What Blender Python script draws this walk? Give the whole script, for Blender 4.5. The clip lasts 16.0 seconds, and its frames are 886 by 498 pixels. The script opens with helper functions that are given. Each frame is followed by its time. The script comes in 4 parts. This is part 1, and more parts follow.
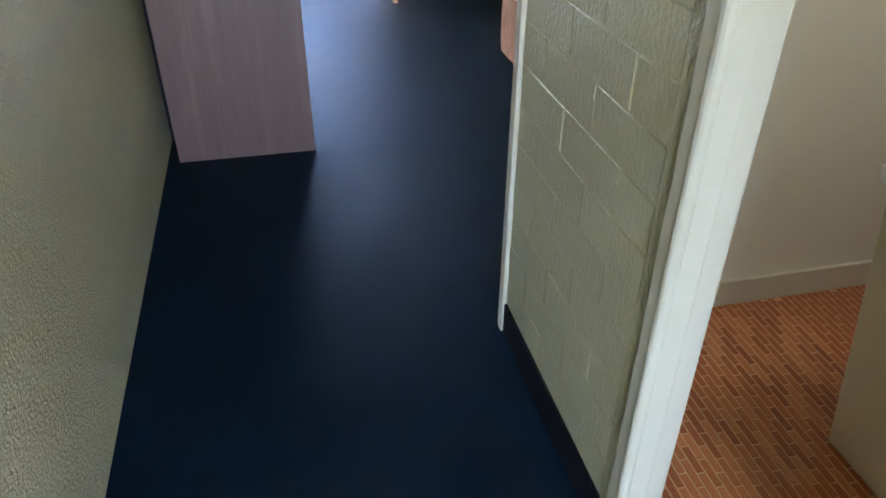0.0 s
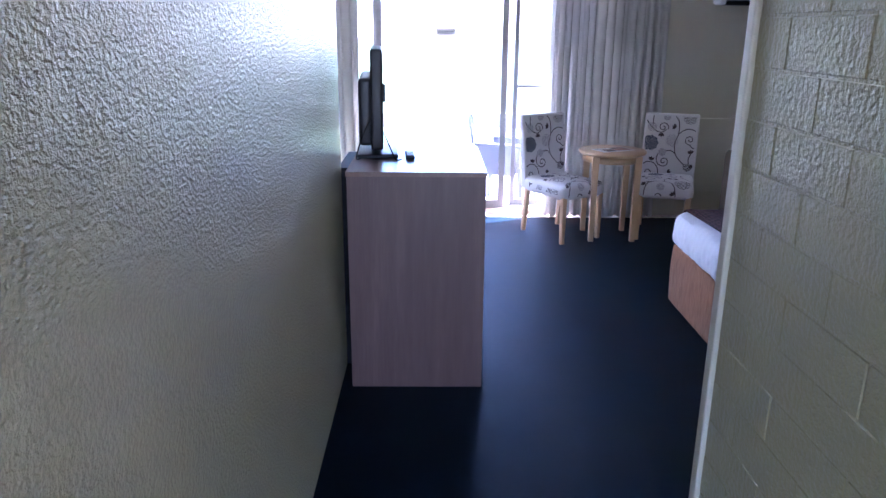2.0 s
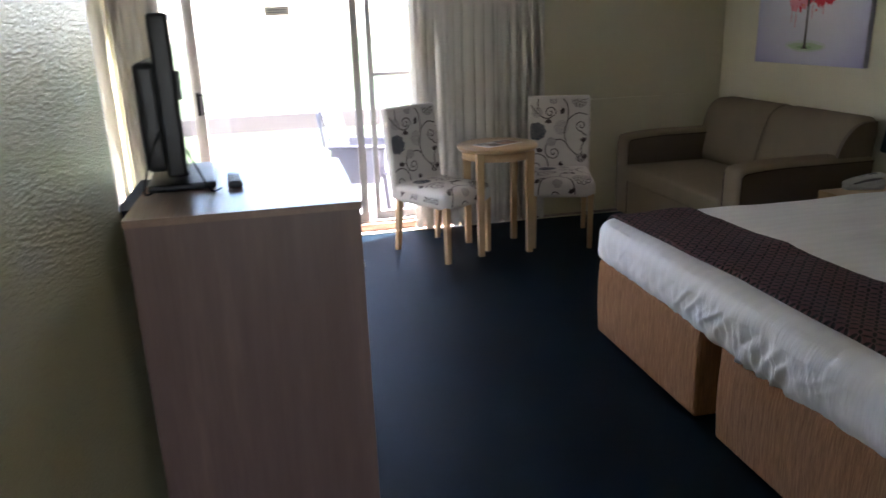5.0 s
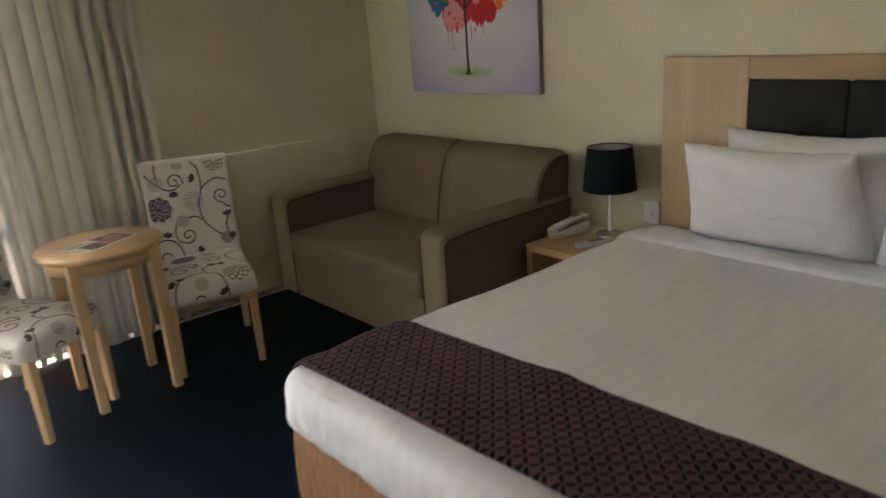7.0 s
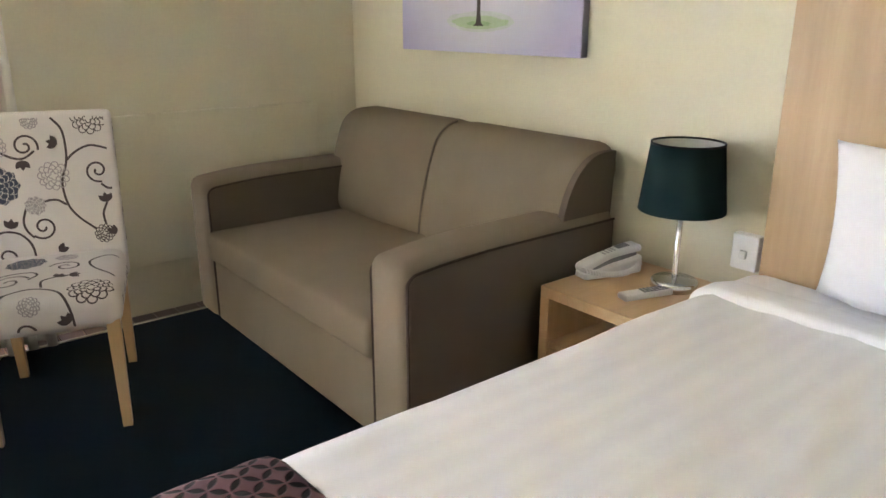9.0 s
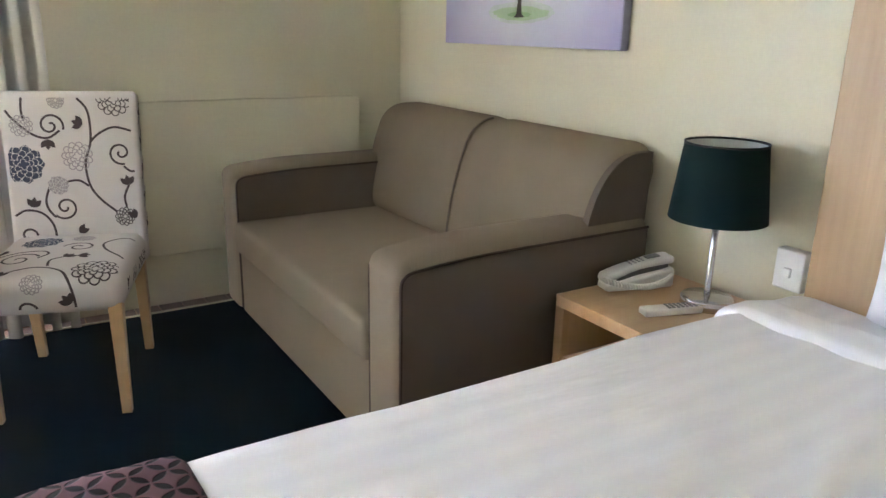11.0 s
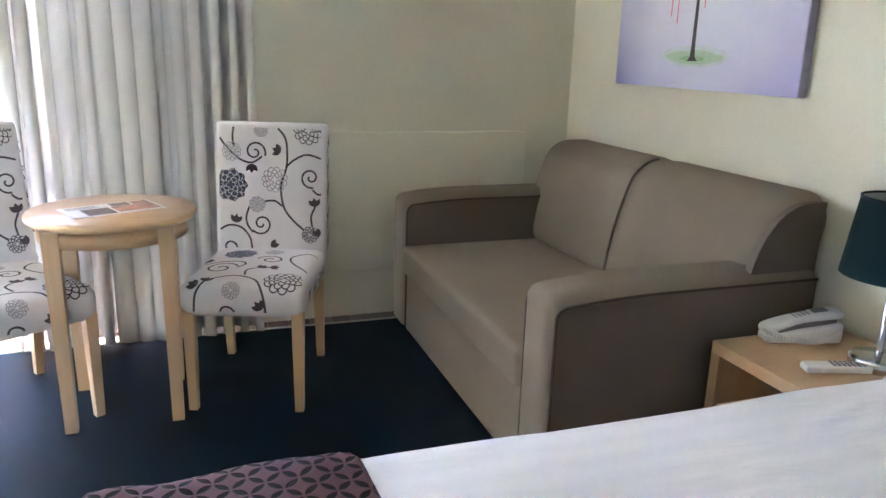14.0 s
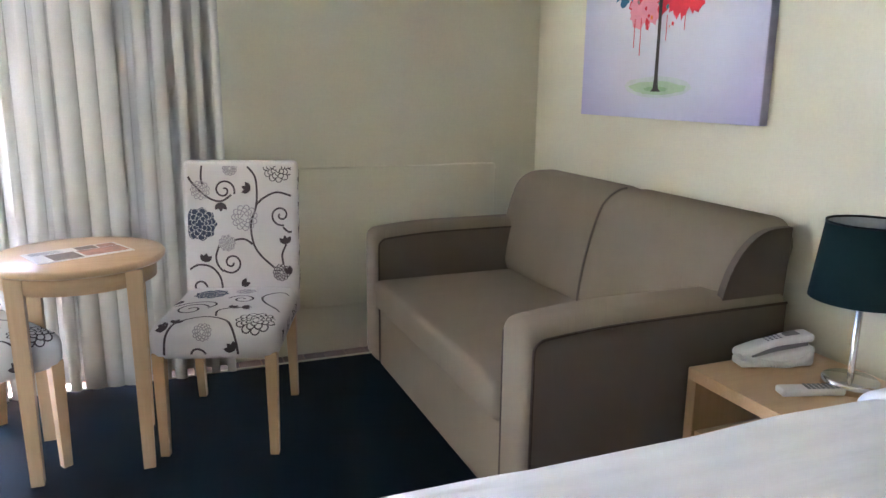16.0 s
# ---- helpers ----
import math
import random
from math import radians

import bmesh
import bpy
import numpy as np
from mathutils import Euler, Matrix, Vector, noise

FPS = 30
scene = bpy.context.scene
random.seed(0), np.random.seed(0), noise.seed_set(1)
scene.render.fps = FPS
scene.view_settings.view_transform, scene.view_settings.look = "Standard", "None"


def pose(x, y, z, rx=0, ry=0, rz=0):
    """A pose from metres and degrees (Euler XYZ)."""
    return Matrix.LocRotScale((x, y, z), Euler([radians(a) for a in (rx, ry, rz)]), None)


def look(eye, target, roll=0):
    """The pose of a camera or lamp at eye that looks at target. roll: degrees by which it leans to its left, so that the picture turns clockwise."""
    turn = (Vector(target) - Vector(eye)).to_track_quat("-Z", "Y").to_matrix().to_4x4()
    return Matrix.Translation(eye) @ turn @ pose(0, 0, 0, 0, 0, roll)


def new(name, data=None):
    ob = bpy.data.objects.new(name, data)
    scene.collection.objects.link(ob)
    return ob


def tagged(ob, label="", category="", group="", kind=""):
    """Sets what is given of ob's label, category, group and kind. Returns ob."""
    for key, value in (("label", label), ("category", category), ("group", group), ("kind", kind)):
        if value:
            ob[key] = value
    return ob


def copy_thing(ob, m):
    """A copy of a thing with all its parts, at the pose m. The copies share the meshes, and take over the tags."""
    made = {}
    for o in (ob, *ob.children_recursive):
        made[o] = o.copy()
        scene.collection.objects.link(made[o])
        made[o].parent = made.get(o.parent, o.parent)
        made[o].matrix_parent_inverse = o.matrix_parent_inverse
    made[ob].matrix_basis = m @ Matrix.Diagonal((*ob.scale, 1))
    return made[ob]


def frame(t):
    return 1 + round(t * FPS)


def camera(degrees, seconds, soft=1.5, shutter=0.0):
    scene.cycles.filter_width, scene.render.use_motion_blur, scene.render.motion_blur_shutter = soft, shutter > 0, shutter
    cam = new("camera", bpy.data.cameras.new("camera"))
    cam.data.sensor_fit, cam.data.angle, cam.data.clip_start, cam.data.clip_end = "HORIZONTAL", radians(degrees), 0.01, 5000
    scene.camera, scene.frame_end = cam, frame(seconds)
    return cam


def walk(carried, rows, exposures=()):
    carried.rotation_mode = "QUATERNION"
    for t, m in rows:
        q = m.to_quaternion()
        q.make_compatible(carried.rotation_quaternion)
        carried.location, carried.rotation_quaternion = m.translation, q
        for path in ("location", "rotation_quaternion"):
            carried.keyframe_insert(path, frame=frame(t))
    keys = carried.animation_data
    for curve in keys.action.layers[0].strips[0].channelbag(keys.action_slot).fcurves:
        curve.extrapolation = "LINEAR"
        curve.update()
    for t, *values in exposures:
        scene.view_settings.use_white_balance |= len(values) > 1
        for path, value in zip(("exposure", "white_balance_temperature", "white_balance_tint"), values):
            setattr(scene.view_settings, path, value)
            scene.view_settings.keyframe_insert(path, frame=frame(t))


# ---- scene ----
cam = camera(62.6, 16.0, shutter=0.4)
PATH = [
    (0, (0.268, -0.07, 1.542), (0.642, 1.549, 0.429), 0.4),
    (0.5, (0.257, -0.074, 1.553), (0.551, 1.59, 0.483), -0.5),
    (1, (0.23, -0.065, 1.618), (0.405, 1.742, 0.78), -0.5),
    (1.5, (0.183, -0.08, 1.639), (0.235, 1.815, 1.001), 0.7),
    (2, (0.143, -0.041, 1.654), (0.172, 1.873, 1.073), 0.5),
    (2.5, (0.141, -0.021, 1.654), (0.149, 1.893, 1.073), -0.5),
    (3, (0.106, 0.019, 1.652), (0.076, 1.934, 1.074), -3.1),
    (3.2, (0.115, 0.077, 1.653), (0.092, 1.987, 1.058), -3.7),
    (5.3, (0.192, 1.38, 1.504), (0.746, 3.208, 0.91), -3.3),
    (5.5, (0.207, 1.525, 1.542), (0.873, 3.336, 1.014), -4.9),
    (6, (0.319, 1.814, 1.568), (1.225, 3.524, 1.067), -4.8),
    (6.5, (0.491, 2.116, 1.543), (1.616, 3.68, 1.007), -4.9),
    (7, (0.737, 2.404, 1.552), (1.967, 3.867, 0.961), -4.2),
    (7.5, (1.051, 2.629, 1.58), (2.268, 4.11, 1.011), 1.5),
    (8, (1.227, 2.947, 1.564), (2.405, 4.447, 0.964), -3.0),
    (8.2, (1.315, 3.123, 1.49), (2.588, 4.553, 0.912), -1.4),
    (10.3, (1.966, 3.312, 1.192), (2.94, 4.935, 0.548), 3.3),
    (10.5, (1.972, 3.304, 1.172), (2.939, 4.945, 0.561), 3.1),
    (11, (1.914, 3.258, 1.212), (2.932, 4.88, 0.635), 1.2),
    (11.5, (1.893, 3.254, 1.206), (2.839, 4.928, 0.655), 1.4),
    (12, (1.884, 3.232, 1.231), (2.794, 4.936, 0.713), 1.3),
    (12.5, (1.864, 3.186, 1.239), (2.607, 4.97, 0.726), 2.0),
    (13, (1.866, 3.169, 1.241), (2.538, 4.979, 0.718), 2.8),
    (13.5, (1.843, 3.167, 1.258), (2.518, 4.982, 0.76), 2.0),
    (14, (1.854, 3.169, 1.259), (2.497, 4.991, 0.743), 1.7),
    (14.5, (1.842, 3.153, 1.256), (2.457, 4.983, 0.735), 1.3),
    (15, (1.83, 3.149, 1.254), (2.471, 4.975, 0.749), 1.7),
    (15.5, (1.838, 3.172, 1.274), (2.539, 4.993, 0.837), 0.8),
    (16, (1.843, 3.182, 1.273), (2.57, 4.993, 0.837), 0.6),
]
EXPOSURES = [(0, 5.3, 5400, 20), (1, 5.5, 5100, 22), (1.5, 5.4, 4800, 26), (2, 4.6, 4750, 36), (2.5, 4.1, 5050, 34), (3.2, 3.85, 5300, 32), (5.5, 4.1, 6200, 20), (6, 3.95, 6300, 20), (6.5, 4.05, 6600, 18),
             (7, 4.55, 7000, 18), (7.5, 5.1, 6900, 19), (8, 5.95, 6800, 20), (10.5, 6.0, 6000, 20), (11.5, 6.0, 5900, 20), (13, 6.05, 5500, 22), (16, 6.0, 5600, 22)]
walk(cam, [(t, look(eye, target, roll)) for t, eye, target, roll in PATH], EXPOSURES)

# ---- light ----
world = bpy.data.worlds.new("sky")
scene.world = world
world.use_nodes = True
SKY = world.node_tree.nodes.new("ShaderNodeTexSky")
SKY.sky_type = "NISHITA"
SKY.sun_disc = False
SKY.sun_elevation, SKY.sun_rotation = radians(49.6), radians(63.4)
world.node_tree.links.new(SKY.outputs[0], world.node_tree.nodes["Background"].inputs[0])
world.node_tree.nodes["Background"].inputs[1].default_value = 0.15
sun = new("sun", bpy.data.lights.new("sun", "SUN"))
sun.data.energy, sun.data.angle, sun.data.color = 4.0, radians(0.5), (1.0, 0.95, 0.88)
sun.matrix_world = look((3.2, 1.6, 4.2), (0, 0, 0))


def area(name, eye, target, w, h, watts, color):
    ob = new(name, bpy.data.lights.new(name, "AREA"))
    ob.data.shape, ob.data.size, ob.data.size_y = "RECTANGLE", w, h
    ob.data.energy, ob.data.color = watts, color
    ob.matrix_world = look(eye, target)
    return ob


# warm fill lamp added behind the camera to brighten the hall
area("hall_fill", (0.3, -1.5, 1.1), (0.3, 3, 0.9), 0.8, 1.9, 0.3, (1.0, 0.84, 0.55))


# ---- materials ----
def shader(name):
    m = bpy.data.materials.new(name)
    m.use_nodes = True
    t = m.node_tree
    return m, t, t.nodes["Principled BSDF"]


def link(t, a, b):
    t.links.new(a, b)


def node(t, kind, **values):
    n = t.nodes.new(kind)
    for k, v in values.items():
        n.inputs[k.replace("_", " ")].default_value = v
    return n


def coords(t, scale=(1, 1, 1)):
    c = t.nodes.new("ShaderNodeTexCoord")
    m = t.nodes.new("ShaderNodeMapping")
    m.inputs["Scale"].default_value = scale
    link(t, c.outputs["Object"], m.inputs["Vector"])
    return m.outputs["Vector"]


def noise_node(t, vec, scale, detail=4.0, rough=0.55):
    n = node(t, "ShaderNodeTexNoise", Scale=scale, Detail=detail, Roughness=rough)
    link(t, vec, n.inputs["Vector"])
    return n.outputs["Fac"]


def ramp(t, fac, stops):
    r = t.nodes.new("ShaderNodeValToRGB")
    while len(r.color_ramp.elements) < len(stops):
        r.color_ramp.elements.new(0.5)
    for e, (p, c) in zip(r.color_ramp.elements, stops):
        e.position, e.color = p, (*c, 1)
    link(t, fac, r.inputs[0])
    return r.outputs[0]


def math_node(t, op, a, b=None, c=None):
    n = t.nodes.new("ShaderNodeMath")
    n.operation = op
    for k, v in enumerate((a, b, c)):
        if v is None:
            continue
        if isinstance(v, (int, float)):
            n.inputs[k].default_value = v
        else:
            link(t, v, n.inputs[k])
    return n.outputs[0]


def bump(t, p, height, strength, distance):
    b = node(t, "ShaderNodeBump", Strength=strength, Distance=distance)
    link(t, height, b.inputs["Height"])
    link(t, b.outputs[0], p.inputs["Normal"])


def surface(name, base, rough=0.7, vary=0.08, fine=120.0, coarse=2.5, relief=0.2, depth=0.002, stretch=(1, 1, 1), metal=0.0, random_amount=0.0, gloss=0.5):
    """Base colour with coarse and fine variation, and fine relief."""
    m, t, p = shader(name)
    v = coords(t, stretch)
    a, b = noise_node(t, v, coarse), noise_node(t, v, fine, 3)
    mix = math_node(t, "ADD", math_node(t, "MULTIPLY", a, 0.6), math_node(t, "MULTIPLY", b, 0.4))
    if random_amount:
        info = t.nodes.new("ShaderNodeObjectInfo")
        off = math_node(t, "MULTIPLY", math_node(t, "SUBTRACT", info.outputs["Random"], 0.5), random_amount)
        mix = math_node(t, "ADD", mix, off)
    lo, hi = [x * (1 - vary * 2) for x in base], [min(1, x * (1 + vary * 2)) for x in base]
    link(t, ramp(t, mix, [(0.25, lo), (0.75, hi)]), p.inputs["Base Color"])
    p.inputs["Roughness"].default_value = rough
    p.inputs["Metallic"].default_value = metal
    p.inputs["Specular IOR Level"].default_value = gloss
    if relief:
        bump(t, p, b, relief, depth)
    return m


def timber(name, light, dark, along="z", scale=1.0, rough=0.4):
    m, t, p = shader(name)
    s = {"x": (0.06, 1, 1), "y": (1, 0.06, 1), "z": (1, 1, 0.06)}[along]
    v = coords(t, tuple(k * scale for k in s))
    a, b = noise_node(t, v, 14, 5, 0.6), noise_node(t, v, 110, 3)
    mix = math_node(t, "ADD", math_node(t, "MULTIPLY", a, 0.7), math_node(t, "MULTIPLY", b, 0.3))
    link(t, ramp(t, mix, [(0.3, dark), (0.55, [(x + y) / 2 for x, y in zip(light, dark)]), (0.7, light)]), p.inputs["Base Color"])
    p.inputs["Roughness"].default_value = rough
    bump(t, p, mix, 0.12, 0.001)
    return m


def stucco(name, base, scale, strength, depth, rough):
    """Thick roller-coat paint."""
    m, t, p = shader(name)
    v = coords(t, (1, 1, 1.25))
    a, b = noise_node(t, v, scale, 3, 0.5), noise_node(t, v, 1.3, 2)
    link(t, ramp(t, b, [(0.3, [x * 0.92 for x in base]), (0.7, base)]), p.inputs["Base Color"])
    p.inputs["Roughness"].default_value = rough
    bump(t, p, a, strength, depth)
    return m


STUCCO = stucco("roller_coat_paint", (0.58, 0.51, 0.29), 112, 1.0, 0.013, 0.23)
PAINT = surface("cream_wall_paint", (0.66, 0.625, 0.465), 0.5, 0.03, 90, 1.2, 0.15, 0.002)
BLOCK = surface("painted_block", (0.45, 0.41, 0.225), 0.32, 0.05, 75, 2.0, 0.8, 0.008, random_amount=0.12)
MORTAR = surface("painted_mortar", (0.44, 0.40, 0.22), 0.32, 0.04, 80, 2.0, 0.9, 0.009)
TRIM = surface("white_gloss_trim", (0.56, 0.515, 0.36), 0.35, 0.02, 60, 2.0, 0.05)
CEILING = surface("ceiling_paint", (0.8, 0.79, 0.74), 0.8, 0.02)
BLACK = surface("black_vinyl", (0.012, 0.012, 0.014), 0.5, 0.1, gloss=0.1)
# cabinet laminate darkened in colour for the shade on its end face
LAMINATE_SHADED = timber("brown_laminate_shaded", (0.20, 0.118, 0.088), (0.125, 0.07, 0.052), "z", 1.0, 0.38)
BEECH = timber("pale_beech", (0.66, 0.45, 0.25), (0.52, 0.33, 0.165), "z", 1.0, 0.38)
BEECH_FLAT = timber("pale_beech_top", (0.68, 0.47, 0.27), (0.55, 0.355, 0.18), "x", 1.0, 0.3)
HEADWOOD = timber("headboard_veneer", (0.54, 0.385, 0.22), (0.40, 0.265, 0.14), "z", 0.6, 0.4)
HEADRAIL = timber("headboard_rail", (0.52, 0.36, 0.19), (0.38, 0.245, 0.12), "y", 0.6, 0.4)
SHEET = surface("white_cotton", (0.84, 0.84, 0.86), 0.8, 0.015, 9, 5, 0.35, 0.02, gloss=0.1)
BEDBASE = surface("bed_base_chenille", (0.40, 0.215, 0.115), 0.95, 0.26, 330, 130, 1.0, 0.006, (1, 1, 0.07), gloss=0.1)
SOFA = surface("taupe_upholstery", (0.225, 0.187, 0.13), 0.92, 0.06, 420, 3, 0.35, 0.0015, gloss=0.1)
SOFA_DARK = surface("brown_upholstery", (0.14, 0.113, 0.085), 0.92, 0.06, 420, 3, 0.35, 0.0015, gloss=0.1)
PIPING = surface("piping", (0.07, 0.05, 0.04), 0.8, gloss=0.1)
FABRIC = surface("chair_linen", (0.64, 0.61, 0.58), 0.9, 0.03, 400, 6, 0.2, 0.001, gloss=0.1)
INK_BROWN = surface("brown_print", (0.075, 0.055, 0.06), 0.9, 0.1, 300)
INK_NAVY = surface("navy_print", (0.05, 0.06, 0.095), 0.9, 0.1, 300)
INK_GREY = surface("grey_print", (0.33, 0.30, 0.31), 0.9, 0.1, 300)
PAD = surface("charcoal_fabric", (0.035, 0.038, 0.036), 0.95, 0.35, 500, 4, 0.4, 0.002, gloss=0.1)
SHADE = surface("black_lampshade", (0.006, 0.018, 0.019), 0.8, 0.1, 500, gloss=0.1)
SHADE_IN = surface("shade_lining", (0.55, 0.56, 0.55), 0.8)
CHROME = surface("brushed_chrome", (0.62, 0.62, 0.62), 0.18, 0.04, 200, 5, 0.03, 0.001, metal=1.0)
WHITE_PLASTIC = surface("white_plastic", (0.72, 0.72, 0.70), 0.4, 0.03)
GREY_PLASTIC = surface("grey_plastic", (0.22, 0.22, 0.23), 0.5, 0.05)
TV_BLACK = surface("tv_plastic", (0.012, 0.013, 0.016), 0.4, 0.1)
SCREEN = surface("tv_screen", (0.008, 0.008, 0.01), 0.08, 0.0, relief=0)
ALUMINIUM = surface("powder_coated_frame", (0.30, 0.28, 0.26), 0.45, 0.03, 200)
CONCRETE = surface("pale_concrete", (0.5, 0.48, 0.44), 0.9, 0.08, 60, 1.0, 0.3, 0.003)
GRASS = surface("lawn", (0.08, 0.12, 0.04), 0.95, 0.3, 40, 0.6, 0.5, 0.02)
FENCE = surface("fence_board", (0.17, 0.145, 0.125), 0.8, 0.12, 60)
RESIN = surface("grey_resin", (0.17, 0.17, 0.20), 0.5, 0.05)
LEAF = surface("tree_leaf", (0.07, 0.11, 0.035), 0.6, 0.3, 8)
BARK = surface("bark", (0.12, 0.09, 0.07), 0.95, 0.2, 30)
GROUT = surface("grout", (0.60, 0.38, 0.20), 0.9, 0.08)
MAGAZINE = surface("brochure_paper", (0.75, 0.73, 0.7), 0.35, 0.03)
PHOTO_DARK = surface("printed_photo", (0.12, 0.07, 0.05), 0.35, 0.5, 30, 20)
PHOTO_RED = surface("printed_photo_warm", (0.35, 0.15, 0.09), 0.35, 0.5, 30, 20)


def flat(name, c, rough=0.75):
    return surface(name, c, rough, 0.1, 200, 12, 0.1, 0.001)


INK = {k: flat("paint_" + k, c) for k, c in dict(
    red=(0.62, 0.03, 0.05), pink=(0.75, 0.30, 0.36), blue=(0.03, 0.16, 0.30), teal=(0.04, 0.30, 0.27), orange=(0.75, 0.22, 0.04),
    trunk=(0.05, 0.04, 0.035), grass=(0.42, 0.56, 0.36), haze=(0.54, 0.60, 0.58), moss=(0.30, 0.47, 0.24), green=(0.10, 0.33, 0.10), edge=(0.30, 0.29, 0.38)).items()}


def striped_sheet():
    m, t, p = shader("satin_stripe_cotton")
    v = coords(t)
    sep = t.nodes.new("ShaderNodeSeparateXYZ")
    link(t, v, sep.inputs[0])
    warp = math_node(t, "ADD", sep.outputs[1], math_node(t, "MULTIPLY", noise_node(t, v, 1.5, 2), 0.03))
    wave = math_node(t, "SINE", math_node(t, "MULTIPLY", warp, 2 * math.pi / 0.06))
    band = math_node(t, "ADD", math_node(t, "MULTIPLY", wave, 0.35), 0.5)
    crease = noise_node(t, coords(t, (1.2, 5, 1)), 3.0, 3, 0.6)
    mix = math_node(t, "ADD", math_node(t, "MULTIPLY", band, 0.5), math_node(t, "MULTIPLY", crease, 0.5))
    link(t, ramp(t, mix, [(0.2, (0.83, 0.83, 0.85)), (0.8, (0.885, 0.885, 0.90))]), p.inputs["Base Color"])
    p.inputs["Roughness"].default_value = 0.6
    bump(t, p, crease, 0.35, 0.02)
    return m


def canvas_print():
    """Pale sky that deepens to lavender at the corners of the print."""
    m, t, p = shader("canvas_print")
    c = t.nodes.new("ShaderNodeTexCoord")
    mp = t.nodes.new("ShaderNodeMapping")
    mp.inputs["Location"].default_value = (0, 0, -0.52)
    link(t, c.outputs["Object"], mp.inputs["Vector"])
    far = t.nodes.new("ShaderNodeVectorMath")
    far.operation = "LENGTH"
    link(t, mp.outputs[0], far.inputs[0])
    f = math_node(t, "ADD", far.outputs["Value"], math_node(t, "MULTIPLY", noise_node(t, mp.outputs[0], 5, 3), 0.06))
    link(t, ramp(t, f, [(0.25, (0.70, 0.71, 0.76)), (0.52, (0.58, 0.58, 0.69)), (0.75, (0.40, 0.38, 0.60))]), p.inputs["Base Color"])
    p.inputs["Roughness"].default_value = 0.8
    bump(t, p, noise_node(t, mp.outputs[0], 500, 2), 0.2, 0.001)
    return m


def carpet():
    m, t, p = shader("dark_teal_carpet")
    v = coords(t)
    a, b, c = noise_node(t, v, 330, 2), noise_node(t, v, 3.5, 3), noise_node(t, coords(t, (1, 2.6, 1)), 60, 3)
    mix = math_node(t, "ADD", math_node(t, "MULTIPLY", a, 0.45), math_node(t, "ADD", math_node(t, "MULTIPLY", b, 0.25), math_node(t, "MULTIPLY", c, 0.3)))
    link(t, ramp(t, mix, [(0.3, (0.0005, 0.0030, 0.0056)), (0.5, (0.0012, 0.0078, 0.0145)), (0.7, (0.0050, 0.022, 0.037))]), p.inputs["Base Color"])
    p.inputs["Roughness"].default_value = 0.5
    p.inputs["Sheen Weight"].default_value = 0.015
    p.inputs["Specular IOR Level"].default_value = 0.06
    p.inputs["Sheen Roughness"].default_value = 0.5
    bump(t, p, mix, 0.6, 0.004)
    return m


def curtain_cloth():
    m, t, p = shader("cream_curtain")
    v = coords(t, (1, 1, 1))
    a = noise_node(t, v, 350, 2)
    link(t, ramp(t, a, [(0.3, (0.63, 0.605, 0.54)), (0.7, (0.72, 0.69, 0.62))]), p.inputs["Base Color"])
    p.inputs["Roughness"].default_value = 0.9
    tr = node(t, "ShaderNodeBsdfTranslucent")
    tr.inputs["Color"].default_value = (0.58, 0.57, 0.55, 1)
    mx = node(t, "ShaderNodeMixShader", Fac=0.2)
    link(t, p.outputs[0], mx.inputs[1])
    link(t, tr.outputs[0], mx.inputs[2])
    link(t, mx.outputs[0], t.nodes["Material Output"].inputs["Surface"])
    bump(t, p, a, 0.15, 0.001)
    return m


def runner_cloth():
    """Plum velvet with a lattice of dark petals round paler stars."""
    m, t, p = shader("plum_velvet")
    v = coords(t, (1 / 0.036, 1 / 0.036, 1))
    rot = t.nodes.new("ShaderNodeVectorRotate")
    rot.rotation_type = "Z_AXIS"
    rot.inputs["Angle"].default_value = radians(45)
    link(t, v, rot.inputs["Vector"])
    sep = t.nodes.new("ShaderNodeSeparateXYZ")
    link(t, rot.outputs[0], sep.inputs[0])
    fx = math_node(t, "SUBTRACT", math_node(t, "FRACT", sep.outputs[0]), 0.5)
    fy = math_node(t, "SUBTRACT", math_node(t, "FRACT", sep.outputs[1]), 0.5)

    def petal(u, w):
        edge = math_node(t, "SUBTRACT", 0.5, math_node(t, "ABSOLUTE", w))
        lens = math_node(t, "MULTIPLY", 0.2, math_node(t, "SUBTRACT", 1.0, math_node(t, "MULTIPLY", math_node(t, "MULTIPLY", u, u), 4.6)))
        return math_node(t, "MULTIPLY", math_node(t, "SUBTRACT", lens, edge), 14.0)

    f = math_node(t, "MAXIMUM", petal(fx, fy), petal(fy, fx))
    f = math_node(t, "MINIMUM", math_node(t, "MAXIMUM", f, 0.0), 1.0)
    n = noise_node(t, coords(t), 40, 3)
    both = math_node(t, "ADD", math_node(t, "MULTIPLY", f, 0.75), math_node(t, "MULTIPLY", n, 0.25))
    link(t, ramp(t, both, [(0.08, (0.135, 0.066, 0.072)), (0.3, (0.075, 0.036, 0.04)), (0.75, (0.007, 0.004, 0.005))]), p.inputs["Base Color"])
    p.inputs["Roughness"].default_value = 0.85
    p.inputs["Specular IOR Level"].default_value = 0.2
    p.inputs["Sheen Weight"].default_value = 0.06
    inv = math_node(t, "SUBTRACT", 1.0, f)
    bump(t, p, inv, 0.7, 0.006)
    return m


def glass():
    m, t, p = shader("window_glass")
    p.inputs["Transmission Weight"].default_value = 1.0
    p.inputs["Roughness"].default_value = 0.0
    p.inputs["IOR"].default_value = 1.45
    return m


